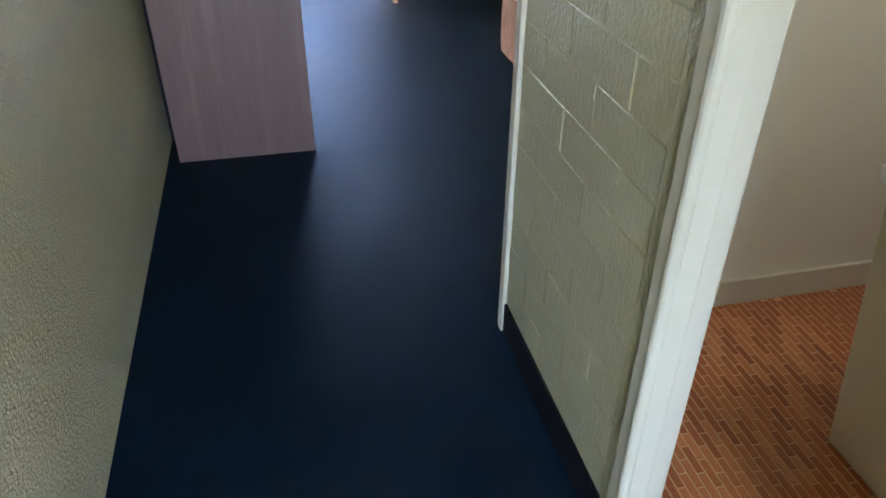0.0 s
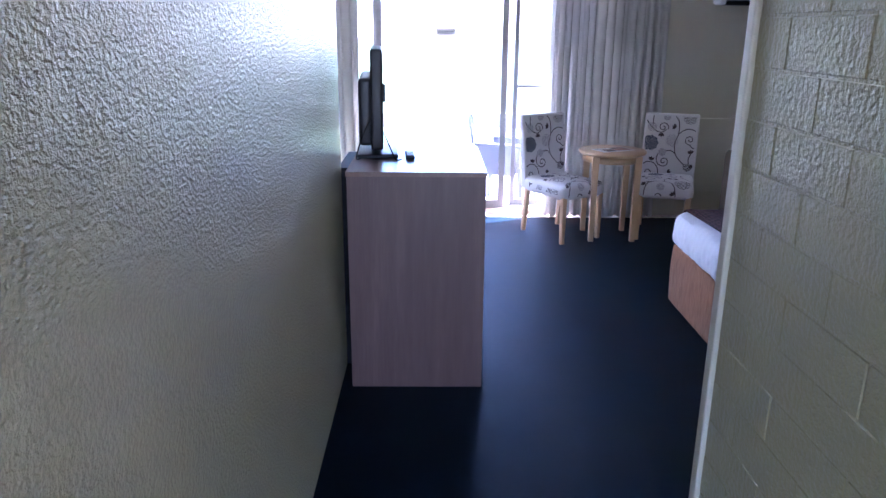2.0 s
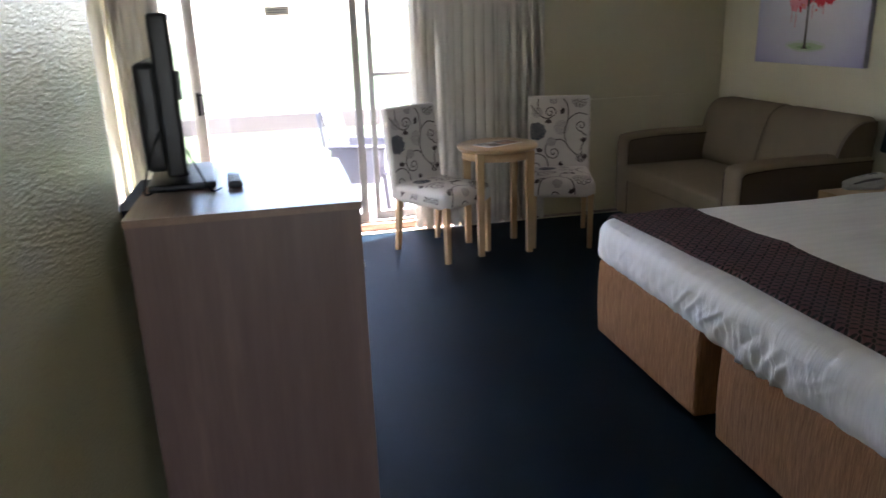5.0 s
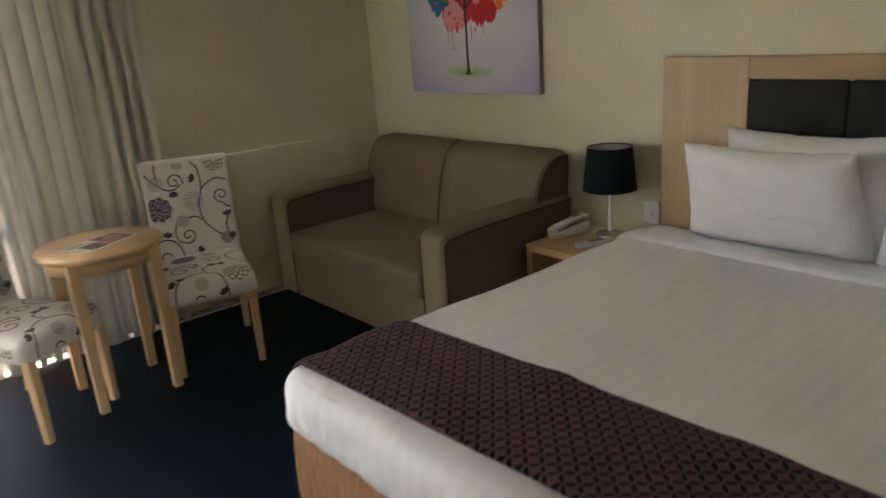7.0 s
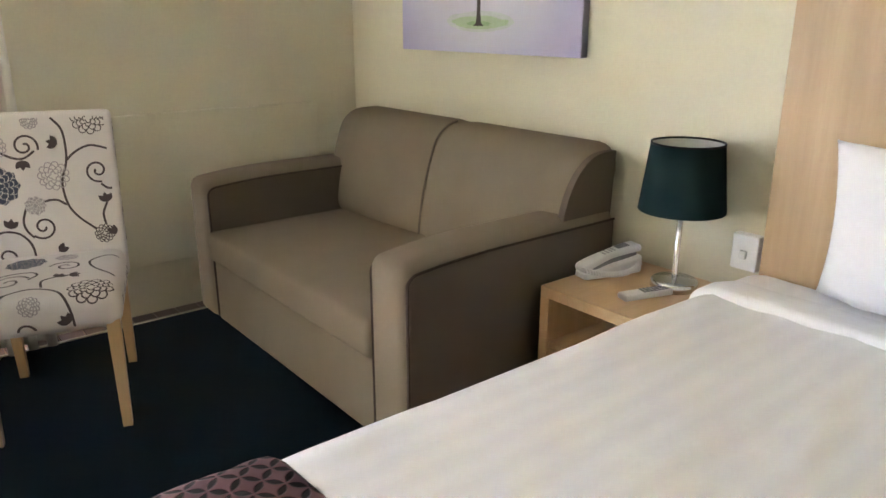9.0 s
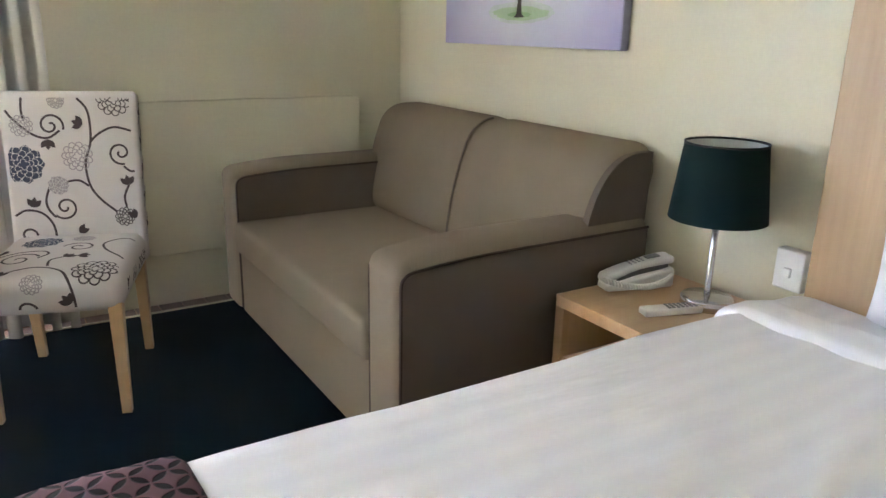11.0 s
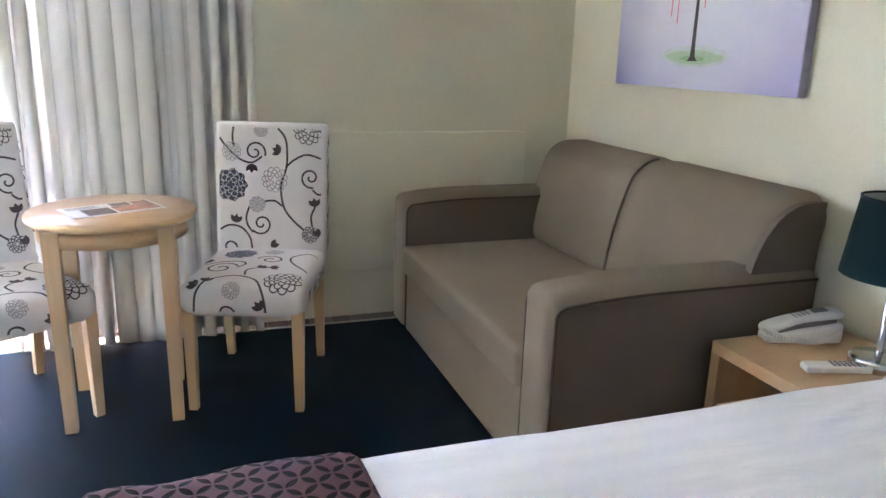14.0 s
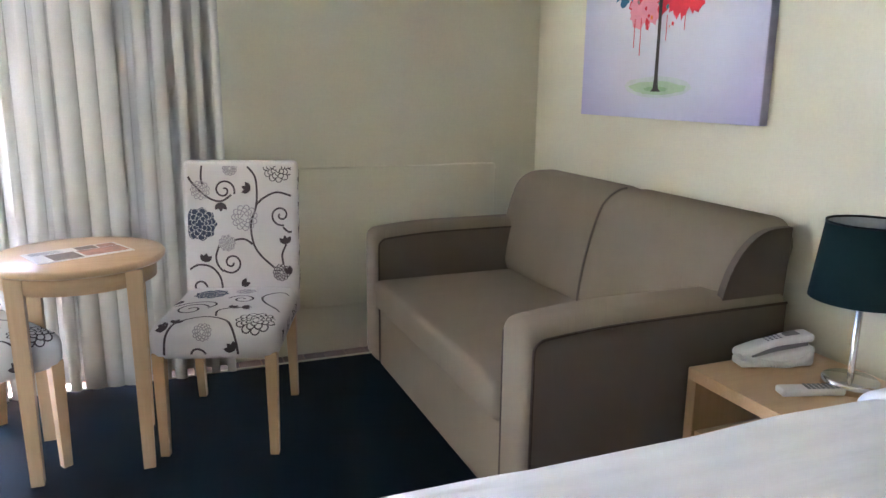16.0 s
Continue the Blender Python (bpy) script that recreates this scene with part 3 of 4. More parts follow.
# ---- print on the chairs ----
class Print:
    """Flat ribbons and blossoms on a plane with axes u, v and a lift along n."""

    def __init__(self, origin, u, v, n):
        self.bm, self.o, self.u, self.v, self.n = bmesh.new(), Vector(origin), Vector(u), Vector(v), Vector(n)
        self.limits = None

    def at(self, p, lift=0.0):
        return self.o + self.u * p[0] + self.v * p[1] + self.n * (0.0012 + lift)

    def clip(self, p):
        x0, x1, y0, y1 = self.limits
        return x0 <= p[0] <= x1 and y0 <= p[1] <= y1

    def ribbon(self, pts, w, mat=0, lift=0.0):
        pts = [Vector(p[:2]) for p in pts]
        rows = []
        for k, p in enumerate(pts):
            d = (pts[min(k + 1, len(pts) - 1)] - pts[max(k - 1, 0)]).normalized()
            s = Vector((-d.y, d.x)) * w / 2
            rows.append((p, p - s, p + s))
        for a, b in zip(rows, rows[1:]):
            if all(self.clip(q) for q in (*a, *b)):
                f = self.bm.faces.new([self.bm.verts.new(self.at(q, lift)) for q in (a[1], b[1], b[2], a[2])])
                f.material_index = mat

    def vine(self, pts, w=0.0078):
        self.ribbon([p.to_2d() for p in smooth_path([(x, y, 0) for x, y in pts], 10)], w)

    def spiral(self, x, y, r, start, turns, way=1, w=0.0074):
        n = 40
        pts = []
        for k in range(n + 1):
            a = radians(start) + way * 2 * math.pi * turns * k / n
            q = r * (1 - 0.86 * k / n)
            pts.append((x + q * math.cos(a), y + q * math.sin(a)))
        self.ribbon(pts, w)

    def leaf(self, x, y, turn, size=0.037):
        for d in (-38, 0, 38):
            a = radians(turn + d)
            n = 8
            rim = [(t, 0.26 * math.sin(math.pi * t) * s) for t, s in [(k / n, 1) for k in range(n + 1)] + [(k / n, -1) for k in range(n - 1, 0, -1)]]
            pts = [(x + size * (p * math.cos(a) - q * math.sin(a)), y + size * (p * math.sin(a) + q * math.cos(a))) for p, q in rim]
            if all(self.clip(p) for p in pts):
                self.bm.faces.new([self.bm.verts.new(self.at(p, 0.0002)) for p in pts])

    def bloom(self, x, y, r, mat=0, filled=None, w=0.0036):
        if filled is not None:
            n = 36
            rim = []
            for k in range(n):
                a = 2 * math.pi * k / n
                q = r * (0.93 + 0.07 * math.cos(9 * a))
                p = (x + q * math.cos(a), y + q * math.sin(a))
                rim.append((min(max(p[0], self.limits[0]), self.limits[1]), min(max(p[1], self.limits[2]), self.limits[3])))
            f = self.bm.faces.new([self.bm.verts.new(self.at(p, 0.0003)) for p in rim])
            f.material_index = filled
        for ring, petals in ((1.0, 11), (0.72, 9), (0.46, 7), (0.22, 4)):
            for k in range(petals):
                a = 2 * math.pi * (k + 0.4 * ring) / petals
                cx, cy, pr = x + r * ring * 0.74 * math.cos(a), y + r * ring * 0.74 * math.sin(a), r * ring * 2.2 / petals
                arc = []
                for s in range(9):
                    b = a + radians(-115 + 230 * s / 8)
                    arc.append((cx + pr * math.cos(b), cy + pr * math.sin(b)))
                self.ribbon(arc, w if filled is None else w * 0.5, mat, 0.0006)


def back_print(p, w, h):
    p.limits = (0.004, w - 0.004, 0.0, h - 0.012)
    X, Y = (lambda v: v * w), (lambda v: v * h)
    P = lambda *q: [(X(a), Y(b)) for a, b in q]
    p.vine(P((0.55, 0.99), (0.64, 0.9), (0.66, 0.78), (0.65, 0.66), (0.6, 0.52), (0.62, 0.37), (0.69, 0.27), (0.82, 0.17)))
    p.vine(P((0.65, 0.67), (0.73, 0.73), (0.85, 0.77), (0.99, 0.74)))
    p.vine(P((0.61, 0.36), (0.54, 0.40), (0.45, 0.395), (0.38, 0.36)))
    p.vine(P((0.15, 0.98), (0.14, 0.9), (0.15, 0.82)))
    p.vine(P((0.02, 0.89), (0.07, 0.83), (0.2, 0.73), (0.32, 0.70), (0.42, 0.75)))
    p.spiral(X(0.35), Y(0.785), w * 0.105, -20, 1.35)
    p.spiral(X(0.885), Y(0.59), w * 0.10, -75, 1.4, -1)
    p.vine(P((0.90, 0.495), (0.95, 0.46), (0.985, 0.46)))
    p.vine(P((0.30, 0.36), (0.265, 0.27), (0.28, 0.2), (0.33, 0.145)))
    p.spiral(X(0.41), Y(0.215), w * 0.105, -140, 1.4)
    p.vine(P((0.01, 0.16), (0.1, 0.2), (0.22, 0.18), (0.3, 0.1), (0.32, 0.0)))
    p.spiral(X(0.10), Y(0.02), w * 0.075, 0, 0.8)
    p.vine(P((0.93, 0.36), (0.89, 0.28), (0.90, 0.2)))
    p.bloom(X(0.13), Y(0.785), w * 0.095, 2)
    p.bloom(X(0.41), Y(0.955), w * 0.07, 2)
    p.bloom(X(0.12), Y(0.52), w * 0.165, 3, 1)
    p.bloom(X(0.54), Y(0.57), w * 0.13, 2)
    p.bloom(X(0.37), Y(0.37), w * 0.085, 3, 2)
    p.bloom(X(0.86), Y(0.96), w * 0.145, 0)
    p.bloom(X(0.88), Y(0.135), w * 0.085, 0)
    for a, b, t in ((0.6, 0.79, 160), (0.32, 0.69, -90), (0.16, 0.22, 80), (0.93, 0.36, 100), (0.50, 0.03, 20), (0.97, 0.12, 100)):
        p.leaf(X(a), Y(b), t)


class WrappedPrint(Print):
    """The seat's print, which climbs its front, rolls over the rounded edge and runs to the backrest."""

    def __init__(self, width, front, base, top, r):
        self.bm, self.limits = bmesh.new(), None
        self.w, self.front, self.base, self.top, self.r = width, front, base, top, r

    def at(self, p, lift=0.0):
        r, s = self.r + 0.0014 + lift, p[1]
        rise, arc = self.top - self.r - self.base, self.r * math.pi / 2
        x = p[0] - self.w / 2
        if s < rise:
            y, z = self.front + self.r - r, self.base + s
        elif s < rise + arc:
            t = (s - rise) / self.r
            y, z = self.front + self.r - r * math.cos(t), self.top - self.r + r * math.sin(t)
        else:
            y, z = self.front + self.r + s - rise - arc, self.top - self.r + r
        over = max(0.0, self.r - (self.w / 2 - abs(x)))
        sink = self.r - math.sqrt(max(0.0, self.r ** 2 - over ** 2))
        share = min(1.0, max(0.0, (s - rise) / arc))
        return Vector((x, y + sink * (1 - share), z - sink * share + dome(x, y) * share))


def dome(x, y):
    return 0.012 * max(0.0, 1 - (x / 0.22) ** 2) * max(0.0, 1 - ((y + 0.06) / 0.26) ** 2)


def seat_print(p, w, d):
    p.limits = (0.016, w - 0.016, 0.004, d)
    X, Y = (lambda v: v * w), (lambda v: v * d)
    P = lambda *q: [(X(a), Y(b)) for a, b in q]
    p.vine(P((0.13, 0.0), (0.15, 0.13), (0.24, 0.25), (0.4, 0.31), (0.56, 0.26), (0.66, 0.14), (0.69, 0.0)))
    p.spiral(X(0.24), Y(0.46), w * 0.14, 20, 1.4)
    p.vine(P((0.37, 0.47), (0.42, 0.54), (0.36, 0.60), (0.2, 0.60), (0.08, 0.54)))
    p.spiral(X(0.60), Y(0.66), w * 0.12, 170, 1.4, -1)
    p.vine(P((0.48, 0.32), (0.47, 0.42), (0.56, 0.47), (0.66, 0.48)))
    p.vine(P((0.95, 0.45), (0.80, 0.60), (0.76, 0.74), (0.86, 0.85), (0.96, 0.84)))
    p.spiral(X(0.36), Y(0.0), w * 0.09, 0, 0.5)
    p.bloom(X(0.81), Y(0.25), w * 0.165, 0, w=0.005)
    p.bloom(X(0.42), Y(0.15), w * 0.075, 2)
    p.bloom(X(0.30), Y(0.80), w * 0.15, 3, 1)
    p.bloom(X(0.58), Y(0.86), w * 0.09, 3, 2)
    for a, b, t in ((0.15, 0.17, 150), (0.20, 0.21, 80), (0.56, 0.46, 60), (0.64, 0.48, 10), (0.66, 0.03, 130), (0.12, 0.62, 160)):
        p.leaf(X(a), Y(b), t)


def front_print(p, w, h):
    p.limits = (0.012, w - 0.012, 0.006, h - 0.01)
    X, Y = (lambda v: v * w), (lambda v: v * h)
    P = lambda *q: [(X(a), Y(b)) for a, b in q]
    p.vine(P((0.1, 0.05), (0.14, 0.5), (0.25, 0.95)))
    p.vine(P((0.6, 0.95), (0.68, 0.6), (0.73, 0.05)))
    p.bloom(X(0.80), Y(0.62), w * 0.145, 0)
    p.bloom(X(0.42), Y(0.55), w * 0.08, 2)
    p.spiral(X(0.36), Y(0.02), w * 0.09, 0, 0.6)
    p.leaf(X(0.16), Y(0.55), 150, 0.03)
    p.leaf(X(0.62), Y(0.1), 60, 0.022)


def chair(m, label):
    c = thing("dining_chair", label, "chair", m, "patterned chairs at the round table")
    W, D, SF = 0.44, 0.47, -0.322
    for sx in (-1, 1):
        for sy in (-1, 1):
            bm = bmesh.new()
            vs = add_box(bm, -0.021, 0.021, -0.021, 0.021, 0, 0.38, 0.003)
            for v in vs:
                f = 1 - v.co.z / 0.38
                k = 1 - 0.28 * f
                v.co.x, v.co.y = v.co.x * k + sx * 0.189, v.co.y * k + (0.165 + 0.041 * f * f if sy > 0 else -0.292 - 0.006 * f)
            put("leg", mesh_of("leg", bm, BEECH), c)
    soft_box("seat", -W / 2, W / 2, SF, D / 2 - 0.04, 0.352, 0.477, 0.044, FABRIC, (8, 8, 2), lambda v: Vector((v.x, v.y, v.z + (dome(v.x, v.y) if v.z > 0.45 else 0))), parent=c)
    tilt = radians(-7)
    lean = Matrix.Translation((0, D / 2 - 0.075, 0.42)) @ Matrix.Rotation(tilt, 4, "X")

    def bow(v):
        v.y += 0.10 * (v.z * v.z) * 0.3
        return v

    soft_box("backrest", -W / 2, W / 2 + 0.004, 0.0, 0.065, -0.05, 0.565, 0.02, FABRIC, (5, 2, 6), parent=c, m=lean)
    inks = [INK_BROWN, INK_NAVY, INK_GREY, FABRIC]
    p = Print((-W / 2 + 0.012, 0, 0.05), (1, 0, 0), (0, 0, 1), (0, -1, 0))
    back_print(p, W - 0.024, 0.505)
    tagged(put("printed_pattern", mesh_of("printed_pattern", p.bm, inks), c, lean), kind="stuff")
    p = WrappedPrint(W, SF, 0.375, 0.477, 0.044)
    seat_print(p, W, 0.56)
    tagged(put("printed_pattern", mesh_of("printed_pattern", p.bm, inks), c), kind="stuff")
    p = Print((W / 2, SF + 0.03, 0.388), (0, 1, 0), (0, 0, 1), (1, 0, 0))
    front_print(p, 0.44, 0.06)
    tagged(put("printed_pattern", mesh_of("printed_pattern", p.bm, inks), c), kind="stuff")
    p = Print((-W / 2, D / 2 - 0.08, 0.388), (0, -1, 0), (0, 0, 1), (-1, 0, 0))
    front_print(p, 0.44, 0.06)
    tagged(put("printed_pattern", mesh_of("printed_pattern", p.bm, inks), c), kind="stuff")
    p = Print((W / 2 + 0.004, 0.0, 0.0), (0, 1, 0), (0, 0, 1), (1, 0, 0))
    p.limits = (0.004, 0.06, 0.02, 0.55)
    for k in range(5):
        p.leaf(0.03, 0.08 + 0.105 * k, 60 + 50 * k, 0.024)
        p.vine([(0.01, 0.05 + 0.1 * k), (0.035, 0.09 + 0.1 * k), (0.05, 0.13 + 0.1 * k)])
    tagged(put("printed_pattern", mesh_of("printed_pattern", p.bm, inks), c, lean), kind="stuff")
    return c


first = chair(pose(2.093, 5.933, 0, 0, 0, -18.3), "white dining chair with dark floral scroll print and beech legs")
copy_thing(first, pose(1.188, 5.908, 0, 0, 0, 30.9))

# ---- round table ----
table = thing("side_table", "round pale beech side table on four square legs", "table", pose(1.598, 5.817, 0))
TZ = 0.722
lathe("top", [(0.0, TZ - 0.028), (0.26, TZ - 0.028), (0.268, TZ - 0.02), (0.27, TZ - 0.008), (0.264, TZ), (0.0, TZ)], BEECH_FLAT, table, 64)
lathe("apron", [(0.222, TZ - 0.085), (0.238, TZ - 0.085), (0.238, TZ - 0.028), (0.222, TZ - 0.028), (0.222, TZ - 0.085)], BEECH_FLAT, table, 48)
for sx in (-1, 1):
    for sy in (-1, 1):
        bm = bmesh.new()
        vs = add_box(bm, -0.026, 0.026, -0.026, 0.026, 0, TZ - 0.028, 0.003)
        for v in vs:
            f = 1 - v.co.z / TZ
            v.co.x, v.co.y = v.co.x * (1 - 0.25 * f) + sx * (0.17 - 0.002 * f), v.co.y * (1 - 0.25 * f) + sy * (0.17 - 0.002 * f)
        put("leg", mesh_of("leg", bm, BEECH), table)
mag = thing("brochure", "folded colour brochure lying on the table", "brochure", pose(1.598, 5.81, TZ, 0, 0, 25))
box("page", -0.15, 0.15, -0.085, 0.085, 0.0, 0.003, MAGAZINE, 0, mag)
box("photo", -0.10, -0.01, -0.078, 0.02, 0.003, 0.0036, PHOTO_DARK, 0, mag)
box("photo", 0.0, 0.14, -0.07, 0.02, 0.003, 0.0036, PHOTO_RED, 0, mag)
box("photo", 0.01, 0.075, 0.026, 0.075, 0.003, 0.0036, PHOTO_DARK, 0, mag)
box("photo", 0.082, 0.14, 0.026, 0.075, 0.003, 0.0036, PHOTO_RED, 0, mag)
for k in range(4):
    box("text_bar", -0.135, -0.03 - 0.012 * (k % 2), 0.034 + 0.011 * k, 0.038 + 0.011 * k, 0.003, 0.0034, GREY_PLASTIC, 0, mag)

# ---- sofa ----
sofa = thing("sofa", "taupe two-seat sofa bed with darker inner arms", "sofa")
SX0, SX1, SY0, SY1 = 2.73, 3.645, 4.787, 6.37
AW = 0.172


def droop(x):
    """How far the arm's top falls towards its rounded front."""
    return 0.026 * (1 - min(1.0, max(0.0, (x - SX0) / 0.36))) ** 2


def arm(y0, y1, rise):
    top = 0.655 + rise

    def shape(v):
        if v.z > 0.3:
            v.z -= droop(v.x) * (v.z - 0.3) / (top - 0.3)
        return v

    a = soft_box("arm", SX0, SX1, y0, y1, 0.03, top, 0.042, SOFA, (14, 3, 6), shape, sofa)
    # a darker cloth panel on each flat side, edged by piping
    rim = [(SX1 - 0.02, 0.05), (SX0 + 0.018, 0.05), (SX0 + 0.018, top - 0.085)]
    rim += [(SX0 + 0.052 - 0.034 * math.cos(k * math.pi / 12), top - 0.07 + 0.034 * math.sin(k * math.pi / 12)) for k in range(1, 7)]
    rim += [(SX0 + 0.052 + (SX1 - 0.072 - SX0) * k / 10, top - 0.036) for k in range(1, 11)]
    rim = [(x, z - (droop(x) * (z - 0.3) / (top - 0.3) if z > 0.3 else 0)) for x, z in rim]
    for side, y in ((-1, y0), (1, y1)):
        bm = bmesh.new()
        out = [bm.verts.new((x, y + side * 0.004, z)) for x, z in rim]
        inn = [bm.verts.new((x, y - side * 0.006, z)) for x, z in rim]
        bm.faces.new(out)
        for k in range(len(rim)):
            q = (k + 1) % len(rim)
            bm.faces.new((out[k], inn[k], inn[q], out[q]))
        bmesh.ops.recalc_face_normals(bm, faces=bm.faces)
        put("side_panel", mesh_of("side_panel", bm, SOFA_DARK), sofa)
        tube_path("piping", [(x, y + side * 0.004, z) for x, z in rim[1:]], 0.0042, PIPING, sofa)
    return a


arm(SY0, SY0 + AW, 0.016)
arm(SY1 - AW, SY1, 0.012)
soft_box("base", SX0 + 0.02, SX1 - 0.05, SY0 + AW, SY1 - AW, 0.03, 0.30, 0.012, SOFA, (3, 6, 2), parent=sofa)


def seat_shape(v):
    if v.z > 0.4:
        v.z += 0.014 * math.sin(math.pi * (v.y - SY0 - AW) / (SY1 - SY0 - 2 * AW)) * math.sin(math.pi * min(1, max(0, (v.x - SX0) / 0.8)))
    return v


soft_box("seat_cushion", SX0 - 0.005, SX1 - 0.1, SY0 + AW + 0.003, SY1 - AW - 0.003, 0.302, 0.432, 0.025, SOFA, (8, 10, 2), seat_shape, sofa)


MID = (SY0 + SY1) / 2


def back_shape(v):
    f = (v.z - 0.40) / 0.48
    v.x += 0.10 * f * f + 0.02 * f
    half = abs(v.y - MID) / (SY1 - MID)
    if v.x < SX1 - 0.06:
        v.x -= 0.018 * math.sin(math.pi * min(1, half))
    seam = math.exp(-((v.y - MID) / 0.03) ** 2)
    v.x += 0.012 * seam
    v.z -= 0.006 * seam * (f > 0.8)
    v.x = min(v.x, SX1 + 0.01)
    return v


SEAM = []
for k in range(20):
    z = 0.44 + 0.36 * k / 13 if k < 14 else 0.80 + 0.085 * math.sin(math.pi / 2 * (k - 13) / 6)
    f = (z - 0.40) / 0.48
    bend = 0.085 * (1 - math.cos(math.pi / 2 * max(0, k - 13) / 6))
    SEAM.append((SX1 - 0.27 + 0.10 * f * f + 0.02 * f + bend + 0.006, MID, z + 0.002))
soft_box("back_cushion", SX1 - 0.27, SX1 - 0.02, SY0 + 0.02, SY1 - 0.02, 0.40, 0.885, 0.085, SOFA, (4, 60, 6), back_shape, sofa)
tube_path("piping", SEAM, 0.0045, SOFA_DARK, sofa)
for yy, s in ((SY0 + 0.02, -1),):
    bm = bmesh.new()
    rim = [(SX1 - 0.02, 0.62)] + [(SX1 - 0.262 + 0.20 * (k / 10) ** 1.7, 0.62 + 0.247 * math.sin(math.pi / 2 * k / 10)) for k in range(11)] + [(SX1 - 0.01, 0.867)]
    front = [bm.verts.new((x, yy + s * 0.006, z)) for x, z in rim]
    rear = [bm.verts.new((x, yy - s * 0.02, z)) for x, z in rim]
    bm.faces.new(front), bm.faces.new(rear[::-1])
    for k in range(len(rim)):
        q = (k + 1) % len(rim)
        bm.faces.new((front[k], rear[k], rear[q], front[q]))
    bmesh.ops.recalc_face_normals(bm, faces=bm.faces)
    put("end_panel", mesh_of("end_panel", bm, SOFA_DARK), sofa)
for x in (SX0 + 0.08, SX1 - 0.08):
    for y in (SY0 + 0.08, SY1 - 0.08):
        box("foot", x - 0.025, x + 0.025, y - 0.025, y + 0.025, 0, 0.035, BLACK, 0.003, sofa)

# ---- bedside table, lamp, telephone ----
NX0, NX1, NY0, NY1, NZ = 3.22, 3.66, 4.31, 4.73, 0.502
ns = thing("bedside_table", "open beech bedside table between sofa and bed", "bedside table")
box("top", NX0, NX1, NY0, NY1, NZ - 0.035, NZ, BEECH_FLAT, 0.002, ns)
for y in (NY0, NY1 - 0.035):
    box("side", NX0, NX1, y, y + 0.035, 0, NZ - 0.035, BEECH, 0.002, ns)
box("shelf", NX0 + 0.01, NX1 - 0.012, NY0 + 0.035, NY1 - 0.035, 0.30, 0.32, BEECH_FLAT, 0.001, ns)
box("back", NX1 - 0.012, NX1, NY0 + 0.035, NY1 - 0.035, 0.02, NZ - 0.035, BEECH, 0, ns)

lamp = thing("table_lamp", "unlit lamp with black drum shade and chrome stem", "lamp", pose(3.525, 4.462, NZ))
lathe("base", [(0, 0), (0.068, 0), (0.07, 0.004), (0.07, 0.024), (0.066, 0.028), (0.0, 0.030)], CHROME, lamp, 40)
lathe("stem", [(0.009, 0.028), (0.009, 0.33), (0.0, 0.33)], CHROME, lamp, 16)
lathe("shade", [(0.127, 0.245), (0.104, 0.446)], SHADE, lamp, 48)
lathe("lining", [(0.1255, 0.246), (0.1025, 0.445)], SHADE_IN, lamp, 48)
lathe("rim", [(0.1025, 0.442), (0.1055, 0.442), (0.1055, 0.448), (0.1025, 0.448), (0.1025, 0.442)], BLACK, lamp, 48)
lathe("bulb", [(0.0, 0.40), (0.02, 0.39), (0.028, 0.37), (0.02, 0.34), (0.012, 0.32)], WHITE_PLASTIC, lamp, 20)

phone = thing("telephone", "white corded telephone on the bedside table", "telephone", pose(3.465, 4.67, NZ, 0, 0, -14) @ Matrix.Scale(0.94, 4))


def wedge(v):
    f = (v.x + 0.115) / 0.23
    v.z *= 0.34 + 0.66 * f
    v.y *= 0.72 + 0.28 * min(1.0, 1.6 * f)
    return v


def receiver(v):
    v.z += 0.22 * v.x - 0.8 * v.x ** 2
    v.y *= 1 - 0.28 * math.exp(-((v.x + 0.005) / 0.05) ** 2)
    return v


soft_box("body", -0.115, 0.115, -0.045, 0.045, 0, 0.066, 0.014, WHITE_PLASTIC, (8, 3, 2), wedge, phone)
soft_box("cradle", -0.085, 0.10, -0.026, 0.026, 0.030, 0.062, 0.004, GREY_PLASTIC, (6, 2, 1), receiver, phone)
soft_box("receiver", -0.118, 0.118, -0.032, 0.032, 0.058, 0.084, 0.012, WHITE_PLASTIC, (12, 3, 1), receiver, phone)
soft_box("display", 0.03, 0.075, -0.016, 0.016, 0.076, 0.087, 0.003, GREY_PLASTIC, (2, 1, 1), receiver, phone)
bm = bmesh.new()
for i in range(3):
    for k in range(4):
        x, y = -0.028 + k * 0.013, -0.016 + i * 0.012
        z = 0.084 + 0.22 * x - 0.8 * x ** 2
        add_box(bm, x, x + 0.008, y, y + 0.008, z - 0.002, z + 0.0015, 0.001)
put("keys", mesh_of("keys", bm, GREY_PLASTIC), phone)
coil = []
for k in range(420):
    f = k / 419
    cx, cy = -0.135 + 0.235 * f, -0.044 - 0.042 * math.sin(math.pi * f) ** 0.7
    cz = 0.036 * (1 - f) ** 2 + 0.012 + 0.03 * f * f
    coil.append((cx, cy + 0.0068 * math.cos(k * 0.42), cz + 0.0068 * math.sin(k * 0.42)))
tube_path("coiled_cord", coil, 0.0034, WHITE_PLASTIC, phone)
remote(pose(3.392, 4.468, NZ, 0, 0, 72), WHITE_PLASTIC, GREY_PLASTIC, "white air conditioner remote on the bedside table")
sw = thing("light_switch", "white wall switch beside the headboard", "switch", pose(XE, 4.320, 0.618))
soft_box("plate", -0.036, 0.0, -0.042, 0.042, -0.05, 0.06, 0.006, WHITE_PLASTIC, (1, 2, 2), parent=sw)
